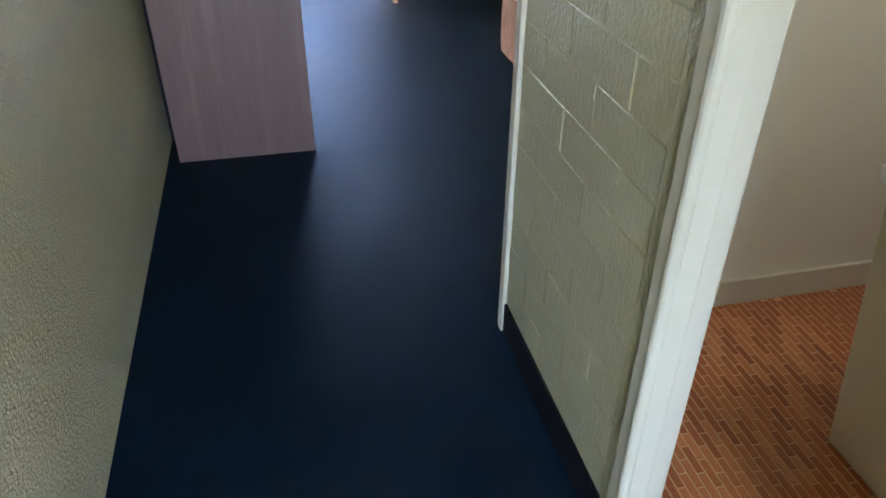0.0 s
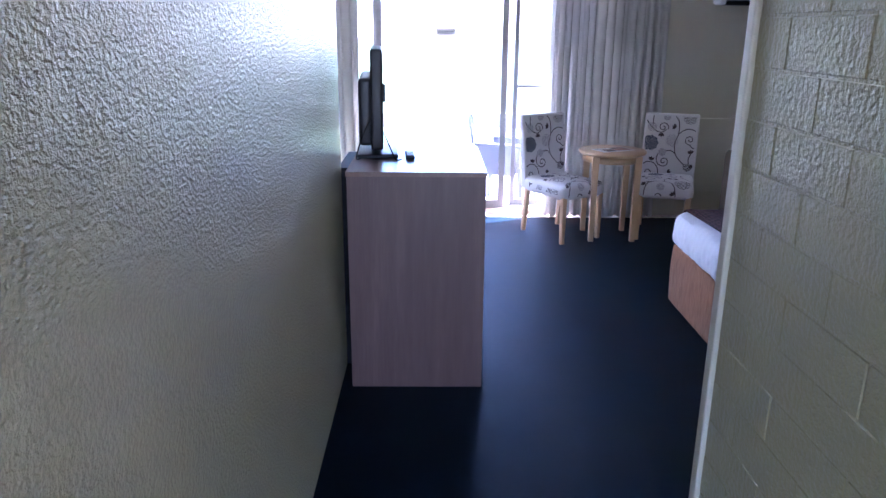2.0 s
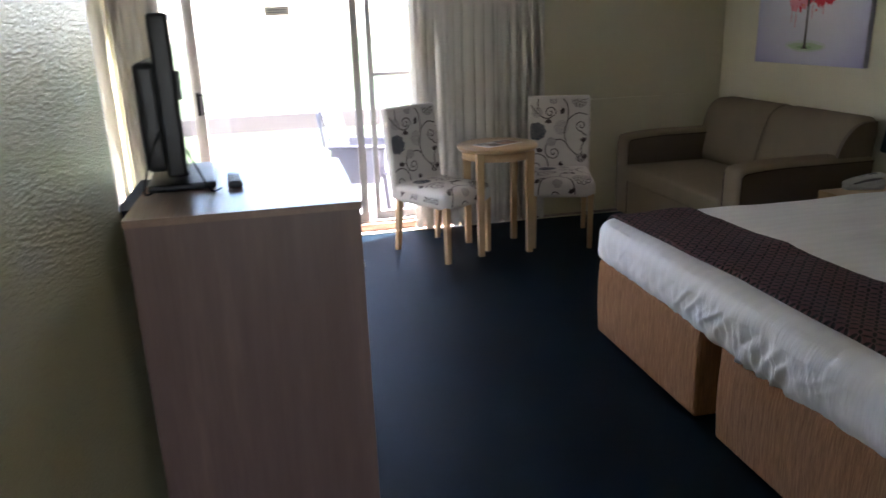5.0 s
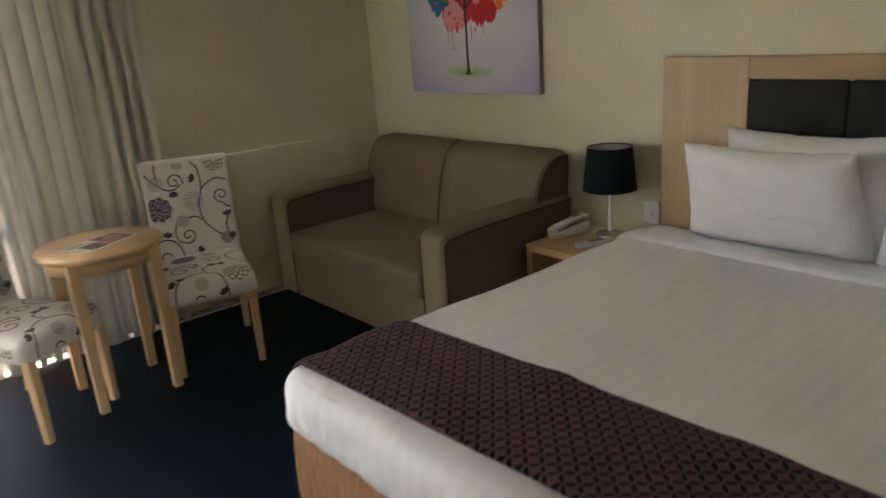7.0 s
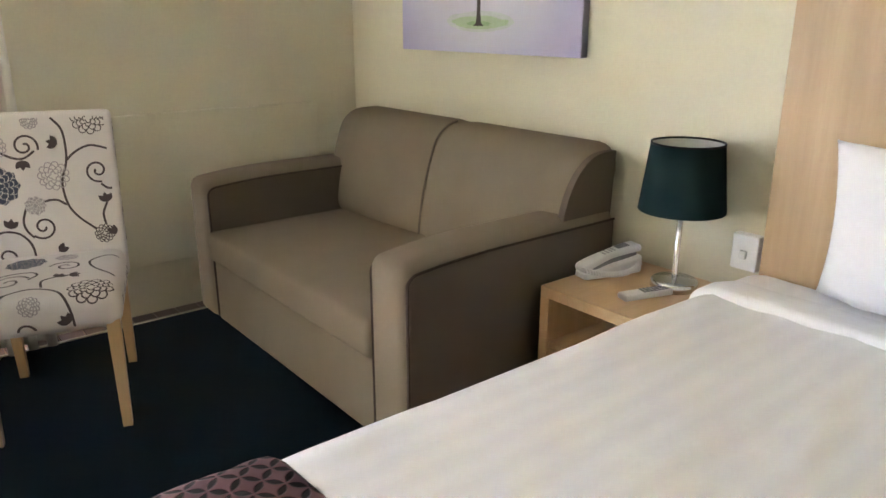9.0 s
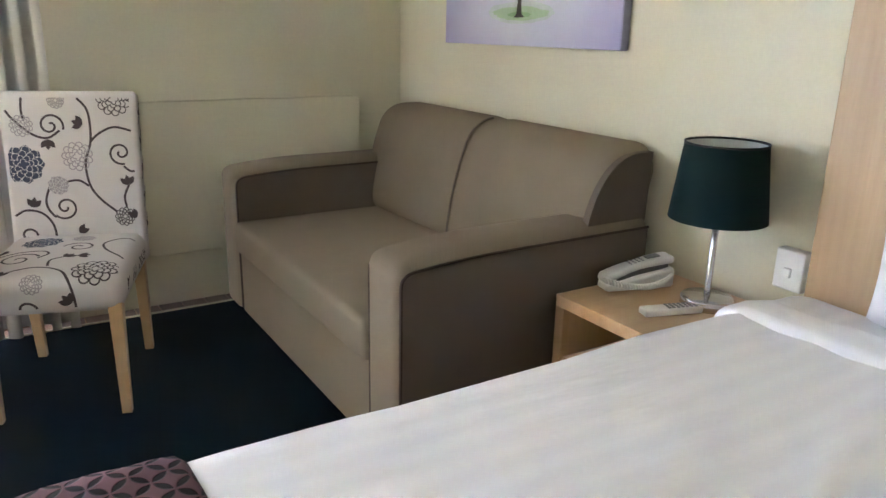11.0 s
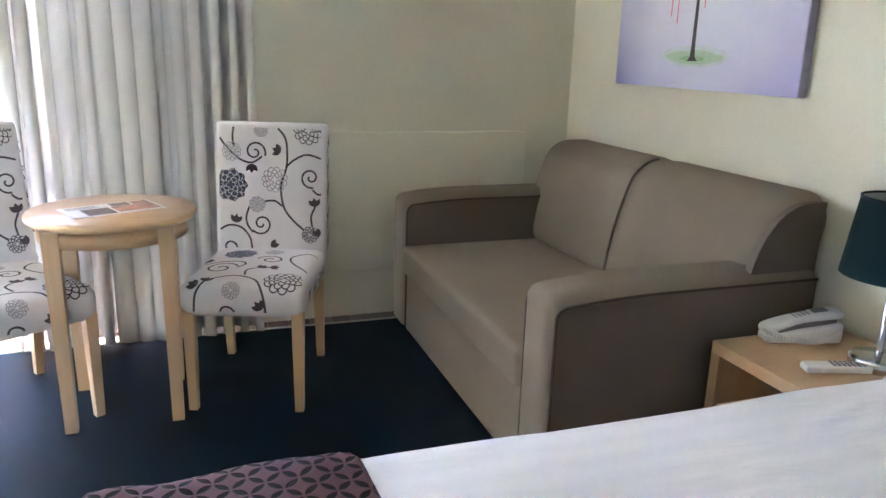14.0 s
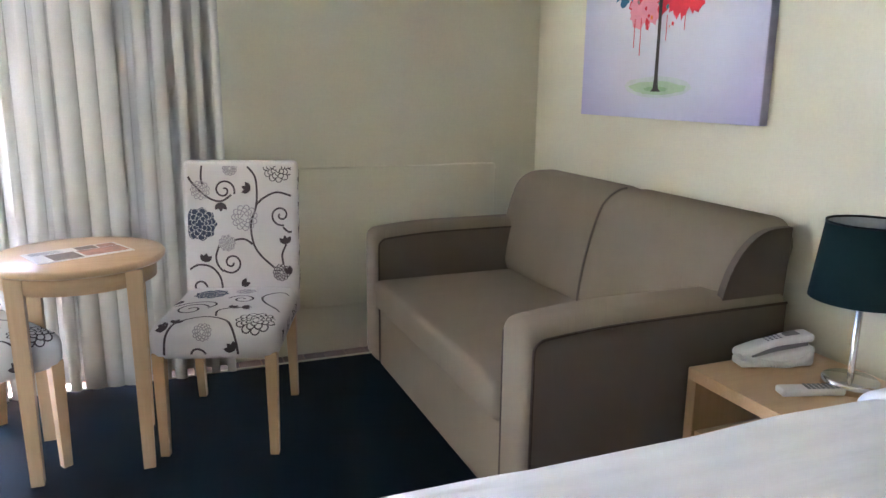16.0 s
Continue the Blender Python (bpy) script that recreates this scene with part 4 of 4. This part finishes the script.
soft_box("knob", -0.046, -0.034, -0.01, 0.012, -0.014, 0.012, 0.004, WHITE_PLASTIC, (1, 1, 1), parent=sw)

# ---- bed ----
bed = thing("bed", "king bed with white sheets and tan split base", "bed")
BX0, BX1, BY0, BY1, BZ = 1.614, 3.62, 2.38, 4.28, 0.605
for y0, y1 in ((BY0 + 0.02, 3.235), (3.365, BY1 - 0.03)):
    def curve(v, y0=y0, y1=y1):
        v.x -= 0.008 * math.sin(math.pi * min(1, max(0, (v.z - 0.05) / 0.35)))
        return v

    soft_box("base", BX0 + 0.012, BX1, y0, y1, 0.024, 0.40, 0.02, BEDBASE, (4, 4, 4), curve, bed)
    for x in (BX0 + 0.12, BX1 - 0.15):
        for y in (y0 + 0.08, y1 - 0.08):
            bm = bmesh.new()
            add_tube(bm, 0, 0.06, 0.022, 0.026, x, y, 16)
            put("castor", mesh_of("castor", bm, BLACK), bed)
box("base_core", BX0 + 0.3, BX1 - 0.1, 3.235, 3.365, 0.2, 0.39, BLACK, 0, bed)


def crease(v):
    """Sharp slanting tucks that gather above the split in the base."""
    near = math.exp(-((v.y - 3.1) / 0.33) ** 2)
    a = 1 - 3.2 * abs(noise.noise(Vector((v.y * 13 + v.z * 12, v.z * 3, 1.7))))
    b = 1 - 3.0 * abs(noise.noise(Vector((v.y * 30 - v.z * 14, v.z * 5, 8.2))))
    return -(0.013 * max(a, -0.2) + 0.006 * max(b, -0.2)) * (0.25 + near)


def linen(v):
    p = Vector((v.x, v.y, v.z))
    top = v.z > BZ - 0.02
    side = max(0.0, min(1.0, (BZ - 0.03 - v.z) / 0.1))
    n = noise.noise(Vector((p.x * 1.3, p.y * 6 + p.z * 3, p.z * 2))) * 0.7 + noise.noise(Vector((p.x * 3, p.y * 19 - p.z * 8, 3 + p.z * 3))) * 0.6
    if v.x < BX0 + 0.12:
        v.x += side * (0.014 * n - 0.004) * (0.35 + 0.65 * min(1, (v.z - 0.37) / 0.08)) + side * crease(v)
        lift = math.sin(math.pi * min(1, max(0, (v.y - BY0) / (BY1 - BY0))))
        if v.z < 0.45:
            v.z -= 0.02 * side * math.exp(-((v.y - 3.0) / 0.35) ** 2)
    if v.y > BY1 - 0.12 or v.y < BY0 + 0.12:
        m2 = noise.noise(Vector((p.x * 7, p.z * 2, 9))) * 0.6
        v.y += side * 0.012 * m2
    if top:
        v.z += 0.006 * noise.noise(Vector((p.x * 2.2, p.y * 1.6, 0))) + 0.006 * noise.noise(Vector((p.x * 2.0 + p.y * 1.2, p.y * 11 - p.x * 4, 5)))
    if top and v.x > 2.2:
        for k in range(5):
            line = (v.y - 2.7 - 0.33 * k) - 0.22 * (v.x - 2.6) - 0.03 * math.sin(3 * v.x + k)
            v.z += 0.006 * math.exp(-(line / 0.018) ** 2) * max(0, math.sin((v.x - 2.2 - 0.1 * k) * 3.2))
    return v


soft_box("mattress_sheet", BX0, BX1, BY0, BY1, 0.375, BZ, 0.075, STRIPE, (60, 230, 20), linen, bed)
soft_box("fold", 3.30, 3.42, BY0 + 0.0, BY1 - 0.002, BZ - 0.025, BZ + 0.022, 0.02, SHEET, (4, 30, 1),
         lambda v: Vector((v.x + 0.012 * noise.noise(Vector((v.y * 3, 0, 1))), v.y, v.z + 0.006 * noise.noise(Vector((v.y * 5, v.x * 4, 2))) - (0.10 * max(0, (v.y - BY1 + 0.05)) / 0.05 * 0.4 if v.y > BY1 - 0.05 else 0))), bed)
hb = thing("headboard", "wood veneer headboard with charcoal padded panels", "headboard")
HX0, HX1 = 3.645, XE
for y0, y1 in ((3.868, 4.262), (2.418, 2.812)):
    box("panel", HX0, HX1, y0, y1, 0.0, 1.34, HEADWOOD, 0.003, hb)
box("rail", HX0 + 0.002, HX1, 2.812, 3.868, 1.25, 1.34, HEADRAIL, 0.003, hb)
box("lower_board", HX0 + 0.01, HX1, 2.812, 3.868, 0.1, 0.75, HEADWOOD, 0.002, hb)
for y0, y1 in ((3.489, 3.866), (3.19, 3.485), (2.814, 3.186)):
    soft_box("pad", HX0 - 0.002, HX1 - 0.003, y0, y1, 0.752, 1.248, 0.014, PAD, (2, 4, 4), parent=hb)


def pillow(m, seed, label):
    w, h, t = 0.71, 0.48, 0.18
    n = 40
    bm = bmesh.new()
    for s in (-1, 1):
        g = []
        for i in range(n + 1):
            row = []
            for j in range(n + 1):
                u, v = 2 * i / n - 1, 2 * j / n - 1
                e = max(0.0, (1 - u ** 4) * (1 - v ** 4)) ** 0.55
                pinch = 1 - 0.10 * v - 0.05 * (1 - abs(v) ** 2) * u * u
                pinch2 = 1 - 0.06 * (1 - abs(u) ** 2) * v * v
                wr = 0.03 * noise.noise(Vector((u * 2.4 + seed, v * 2, s))) + 0.012 * noise.noise(Vector((u * 5 + v * 3, v * 4 - u * 3 + seed, s))) + 0.008 * noise.noise(Vector((u * 14, v * 11 + seed, s)))
                row.append(bm.verts.new((u * w / 2 * pinch, s * (t / 2 * e + wr * e), v * h / 2 * pinch2 - 0.02 * (1 - u * u) * (v > 0) * v)))
            g.append(row)
        for i in range(n):
            for j in range(n):
                q = (g[i][j], g[i + 1][j], g[i + 1][j + 1], g[i][j + 1])
                bm.faces.new(q if s < 0 else q[::-1])
    bmesh.ops.remove_doubles(bm, verts=bm.verts, dist=1e-4)
    return tagged(put("pillow", mesh_of("pillow", bm, SHEET, True), None, m), label, "pillow", "white pillows on the bed")


for yc in (3.65, 2.90):
    pillow(pose(3.57, yc - 0.09, 0.85, -14, 0, 90), yc, "white cotton pillow propped against the headboard")
    pillow(pose(3.47, yc + 0.015, 0.815, -25, 0, 92), yc + 5, "plump white cotton pillow leaning on another pillow")

# runner across the foot of the bed
bm = bmesh.new()
RX0, RX1 = 1.715, 2.135
nx, ny = 36, 150
path = []
LY = BY1 - BY0
prof = []
for k in range(ny + 1):
    s = -0.22 + (LY + 0.44 - 0.06) * k / ny
    # along y over the top, turned down round both sides
    def place(s):
        r = 0.075
        a, b = r, LY - r
        arc = r * math.pi / 2
        if s < a - arc:
            return BY0, BZ - r - (a - arc - s)
        if s < a:
            t = (a - s) / r
            return BY0 + r - r * math.sin(t), BZ - r + r * math.cos(t)
        if s <= b:
            return BY0 + s, BZ
        if s < b + arc:
            t = (s - b) / r
            return BY0 + b + r * math.sin(t), BZ - r + r * math.cos(t)
        return BY1, BZ - r - (s - b - arc)
    prof.append((s, *place(s)))
grid = []
for s, y, z in prof:
    row = []
    cy, cz = min(max(y, BY0 + 0.075), BY1 - 0.075), min(z, BZ - 0.075)
    nrm = Vector((0, y - cy, z - cz)).normalized()
    for i in range(nx + 1):
        x = RX0 + (RX1 - RX0) * i / nx - 0.045 * max(0.0, (y - 3.3) / 0.98) + 0.006 * noise.noise(Vector((s * 2.5, 4, i > nx / 2)))
        h = 0.016 + 0.011 * noise.noise(Vector((x * 6 + s * 2, s * 4 - x * 3, 7))) + 0.005 * noise.noise(Vector((x * 16, s * 14, 2)))
        if i in (0, nx):
            h = 0.006
        row.append(bm.verts.new(Vector((x, y, z)) + nrm * h))
    grid.append(row)
for a, b in zip(grid, grid[1:]):
    for i in range(nx):
        bm.faces.new((a[i], a[i + 1], b[i + 1], b[i]))
runner = tagged(put("bed_runner", mesh_of("bed_runner", bm, RUNNER, True)), "plum velvet bed runner with a petal lattice pattern", "bed runner")
runner.modifiers.new("cloth", "SOLIDIFY").thickness = 0.004

# ---- canvas print ----
pic = thing("canvas_picture", "square canvas print of a tree with colourful crown", "picture", pose(XE, 5.529, 1.158))
PL, PR, PH, PT = 0.517, -0.530, 1.03, 0.036
soft_box("canvas", -PT, -0.001, PR, PL, 0, PH, 0.003, CANVAS, (1, 4, 4), parent=pic)
box("edge", -PT + 0.004, -0.002, PR - 0.0015, PR + 0.001, 0.002, PH - 0.002, INK["edge"], 0, pic)


def blot(y, z, r, ink, seed, lift, ragged=0.25, sy=1.0, sz=1.0):
    bm = bmesh.new()
    pts = []
    for k in range(56):
        a = 2 * math.pi * k / 56
        q = r * (1 + ragged * noise.noise(Vector((2 * math.cos(a) + seed, 2 * math.sin(a), seed))) + 0.6 * ragged * noise.noise(Vector((7 * math.cos(a), 7 * math.sin(a) + seed, 3))))
        pts.append(bm.verts.new((-PT - 0.0006 - lift, y + q * sy * math.cos(a), z + q * sz * math.sin(a))))
    f = bm.faces.new(pts)
    if f.normal.x > 0:
        f.normal_flip()
    put("paint_blot", mesh_of("paint_blot", bm, INK[ink]), pic)


# y grows towards the window; crown of the tree in blots of ink
rnd = random.Random(7)
for y, z, r, ink in ((0.10, 0.44, 0.085, "pink"), (0.07, 0.47, 0.10, "red"), (-0.13, 0.47, 0.11, "red"), (-0.20, 0.45, 0.05, "red"), (0.22, 0.51, 0.07, "blue"),
                     (0.27, 0.60, 0.085, "teal"), (-0.27, 0.55, 0.08, "orange"), (-0.24, 0.66, 0.10, "orange"), (0.0, 0.62, 0.12, "red"), (0.14, 0.66, 0.11, "teal"),
                     (0.20, 0.76, 0.10, "green"), (0.02, 0.78, 0.13, "orange"), (-0.15, 0.78, 0.11, "red"), (-0.06, 0.55, 0.06, "pink"), (0.17, 0.56, 0.05, "green")):
    blot(y, z, r, ink, rnd.uniform(0, 50), rnd.uniform(0.0, 0.0012), 0.55)
for k in range(26):
    a = rnd.uniform(-2.7, -0.4) if k < 16 else rnd.uniform(0, 6.28)
    q = rnd.uniform(0.22, 0.36)
    blot(q * math.cos(a), 0.62 + q * math.sin(a) * 0.8, rnd.uniform(0.003, 0.012), rnd.choice(["red", "red", "pink", "teal", "orange"]), k, 0.0013, 0.3)
blot(0.0, 0.120, 0.20, "haze", 3, 0.0001, 0.10, 1.0, 0.20)
blot(0.0, 0.116, 0.165, "grass", 5, 0.0003, 0.16, 1.0, 0.15)
blot(0.0, 0.112, 0.07, "moss", 8, 0.0005, 0.2, 1.0, 0.14)
bm = bmesh.new()
for y, z0, z1 in ((0.155, 0.27, 0.38), (0.115, 0.24, 0.38), (-0.04, 0.29, 0.38), (-0.14, 0.32, 0.4)):
    add_box(bm, -PT - 0.003, -PT - 0.001, y - 0.001, y + 0.001, z0, z1)
tagged(put("drip", mesh_of("drip", bm, INK["red"]), pic), kind="stuff")
bm = bmesh.new()
prof = [(0.032, 0.103), (0.016, 0.115), (0.011, 0.15), (0.009, 0.30), (0.010, 0.42), (0.012, 0.52), (0.008, 0.66), (0.003, 0.8)]
a = [bm.verts.new((-PT - 0.003, w, z)) for w, z in prof]
b = [bm.verts.new((-PT - 0.003, -w, z)) for w, z in prof]
for k in range(len(prof) - 1):
    bm.faces.new((a[k], b[k], b[k + 1], a[k + 1]))
for s, z0, y1, z1 in ((1, 0.44, 0.12, 0.58), (-1, 0.45, -0.12, 0.56), (1, 0.52, 0.16, 0.7), (-1, 0.55, -0.16, 0.72)):
    q = [bm.verts.new((-PT - 0.0031, yy, zz)) for yy, zz in ((0, z0), (0, z0 + 0.02), (y1, z1 + 0.004), (y1, z1))]
    bm.faces.new(q)
put("painted_trunk", mesh_of("painted_trunk", bm, INK["trunk"]), pic)

# ---- bathroom ----
vanity = thing("vanity_cabinet", "white laminate vanity cabinet on the bathroom floor", "vanity", pose(1.605, 0.41, 0))
soft_box("body", 0, 0.9, 0, 0.62, 0.0, 0.82, 0.012, TRIM, (2, 2, 4), lambda v: Vector((v.x - 0.16 * v.z * (v.x < 0.1), v.y, v.z)), vanity)
box("benchtop", -0.15, 0.9, -0.015, 0.635, 0.82, 0.855, WHITE_PLASTIC, 0.006, vanity)
bl = thing("ceiling_light", "round white glass bathroom ceiling light, lit", "ceiling light", pose(1.75, 0.6, HC))
opal, tt, pp = shader("opal_glass_lit")
pp.inputs["Emission Color"].default_value = (1, 0.93, 0.84, 1)
pp.inputs["Emission Strength"].default_value = 1.5
lathe("bowl", [(0.0, -0.09), (0.07, -0.08), (0.12, -0.05), (0.14, 0.0)], opal, bl, 32)

# ---- outdoors ----
setting(box("ground", -60, 60, 6.73, 120, -0.5, -0.14, GRASS, 0), "lawn beyond the terrace", "ground")
setting(box("terrace", -4, 6, 6.72, 9.6, -0.14, -0.02, CONCRETE, 0.004), "sunlit pale concrete terrace", "terrace")
fence = thing("fence", "low timber fence with a broad top rail", "fence", pose(0, 8.6, 0))
box("top_rail", -4, 6, 0, 0.05, 0.53, 0.69, FENCE, 0.004, fence)
box("bottom_rail", -4, 6, 0, 0.05, -0.02, 0.14, FENCE, 0.004, fence)
for k in range(3):
    box("post", -3.95 + 4.9 * k, -3.86 + 4.9 * k, 0.05, 0.13, -0.02, 0.69, FENCE, 0.004, fence)

och = thing("garden_chair", "grey moulded resin garden chair on the terrace", "chair", pose(0.86, 7.06, -0.02, 0, 0, 68))


for sx in (-1, 1):
    for sy in (-1, 1):
        bm = bmesh.new()
        vs = add_box(bm, -0.022, 0.022, -0.022, 0.022, 0, 0.42, 0.005)
        for v in vs:
            f = 1 - v.co.z / 0.42
            v.co.x += sx * (0.22 + 0.04 * f)
            v.co.y += sy * (0.2 + 0.05 * f)
        put("leg", mesh_of("leg", bm, RESIN), och)
    soft_box("armrest", sx * 0.25 - 0.025, sx * 0.25 + 0.025, -0.24, 0.24, 0.60, 0.63, 0.01, RESIN, (1, 3, 1), parent=och)
    box("arm_post", sx * 0.25 - 0.018, sx * 0.25 + 0.018, -0.22, -0.17, 0.41, 0.61, RESIN, 0.004, och)
    bm = bmesh.new()
    vs = add_box(bm, sx * 0.25 - 0.008, sx * 0.25 + 0.008, -0.20, 0.22, 0.33, 0.60, 0.003)
    for v in vs:
        v.co.y += 0.10 * (0.6 - v.co.z) * (1 if v.co.y < 0 else -1)
    put("side", mesh_of("side", bm, RESIN), och)
soft_box("seat", -0.25, 0.25, -0.24, 0.24, 0.40, 0.425, 0.01, RESIN, (3, 3, 1), parent=och)
bm = bmesh.new()
for k in range(15):
    z = 0.02 + 0.031 * k
    half = 0.21 + 0.06 * z
    n = 10
    rows = []
    for i in range(n + 1):
        u = 2 * i / n - 1
        x, y = half * u, -0.06 * u * u
        rows.append([bm.verts.new((x, y + dy, z + dz)) for dy, dz in ((-0.005, 0), (0.005, 0), (0.005, 0.024), (-0.005, 0.024))])
    for a, b in zip(rows, rows[1:]):
        for q in range(4):
            bm.faces.new((a[q], b[q], b[(q + 1) % 4], a[(q + 1) % 4]))
bmesh.ops.recalc_face_normals(bm, faces=bm.faces)
put("woven_back", mesh_of("woven_back", bm, RESIN), och, Matrix.Translation((0, 0.22, 0.42)) @ Matrix.Rotation(radians(-14), 4, "X"))
tube_path("back_rail", smooth_path([(-0.25, 0.26, 0.62), (-0.235, 0.29, 0.80), (-0.12, 0.335, 0.89), (0.12, 0.335, 0.89), (0.235, 0.29, 0.80), (0.25, 0.26, 0.62)]), 0.016, RESIN, och)


def tree(x, y, height, seed, label):
    rnd = random.Random(seed)
    t = thing("tree", label, "tree", pose(x, y, -0.14))
    bm = bmesh.new()
    add_tube(bm, 0, height * 0.5, 0.16, 0.09, n=12)
    for k in range(7):
        a, q = rnd.uniform(0, 6.28), rnd.uniform(0.3, 0.55)
        vs = add_tube(bm, 0, height * 0.38, 0.06, 0.015, n=8)
        m = Matrix.Translation((0, 0, height * rnd.uniform(0.3, 0.5))) @ Matrix.Rotation(a, 4, "Z") @ Matrix.Rotation(q * 1.6, 4, "X")
        for v in vs:
            v.co = m @ v.co
    put("trunk", mesh_of("trunk", bm, BARK), t)
    bm = bmesh.new()
    lumps = [(Vector((rnd.gauss(0, 1) * height * 0.17, rnd.gauss(0, 1) * height * 0.17, height * rnd.uniform(0.45, 0.95))), rnd.uniform(0.3, 0.75)) for _ in range(26)]
    for _ in range(5200):
        c, r = rnd.choice(lumps)
        p = c + Vector((rnd.gauss(0, 1), rnd.gauss(0, 1), rnd.gauss(0, 0.7))) * r * 0.7
        u = Vector((rnd.gauss(0, 1), rnd.gauss(0, 1), rnd.gauss(0, 1))).normalized() * rnd.uniform(0.05, 0.10)
        w = u.orthogonal().normalized() * rnd.uniform(0.02, 0.04)
        bm.faces.new([bm.verts.new(p + q) for q in (-u, w, u, -w)])
    tagged(put("leaves", mesh_of("leaves", bm, LEAF), t), kind="stuff")


for x, y, h, s in ((-2.3, 19.0, 5.6, 1), (9.0, 21.5, 6.0, 2), (-5.5, 20.0, 6.5, 3), (12.5, 22.0, 7.0, 4)):
    tree(x, y, h, s, "leafy green garden tree beyond the terrace")

# ---- pieces: blocks, tiles ----
def piece_mesh(name, sx, sy, sz, mat, bevel):
    bm = bmesh.new()
    add_box(bm, 0, sx, 0, sy, 0, sz)
    bmesh.ops.bevel(bm, geom=[e for e in bm.edges], offset=bevel, segments=1, affect="EDGES")
    return mesh_of(name, bm, mat)


Y0, Y1, JOINT, BL, BH = BD1 + 0.105, 1.66, 0.006, 0.292, 0.106
blocks = {}
for course in range(21):
    z = 0.12 + course * (BH + JOINT)
    y = Y0 - (0.0 if course % 2 else (BL + JOINT) / 2)
    while y < Y1 - 0.02:
        a, b = max(y, Y0), min(y + BL, Y1)
        h = min(BH, HC - z)
        key = (round(b - a, 3), round(h, 3))
        if b - a > 0.03:
            if key not in blocks:
                blocks[key] = piece_mesh("block", 0.0095, b - a, h, BLOCK, 0.0018)
            put("block", blocks[key], wall_hall, pose(XH + 0.0002 + random.uniform(-0.001, 0.001), a, z))
        y += BL + JOINT

strip = piece_mesh("tile", 0.0195, 0.086, 0.0065, MOSAIC, 0.001)
rest = bmesh.new()
col = 0
x = XH + 0.06
while x < BX - 0.03:
    y = BY + (col * 0.041) % 0.091
    while y < 1.615:
        end = min(y + 0.086, 1.629)
        if x < 1.85 and x > 1.05 and y > 0.85 and end - y > 0.085:
            put("tile", strip, bath_floor, pose(x, y, -0.006))
        else:
            add_box(rest, x, x + 0.0195, y, end, -0.006, 0.0)
        y += 0.091
    x += 0.0245
    col += 1
tagged(put("tile_field", mesh_of("tile_field", rest, MOSAIC), bath_floor), kind="stuff")

sq = piece_mesh("tile", 0.096, 0.082, 0.008, STRIP_TILE, 0.0015)
sq2 = piece_mesh("tile", 0.146, 0.082, 0.008, SILL_TILE, 0.0015)
x = XN + 0.01
while x < XE - 0.1:
    if x < DR - 0.1:
        put("tile", sq2, sill, pose(x, 6.436, -0.006))
        x += 0.15
    else:
        put("tile", sq, sill, pose(x, 6.436, -0.006))
        x += 0.10
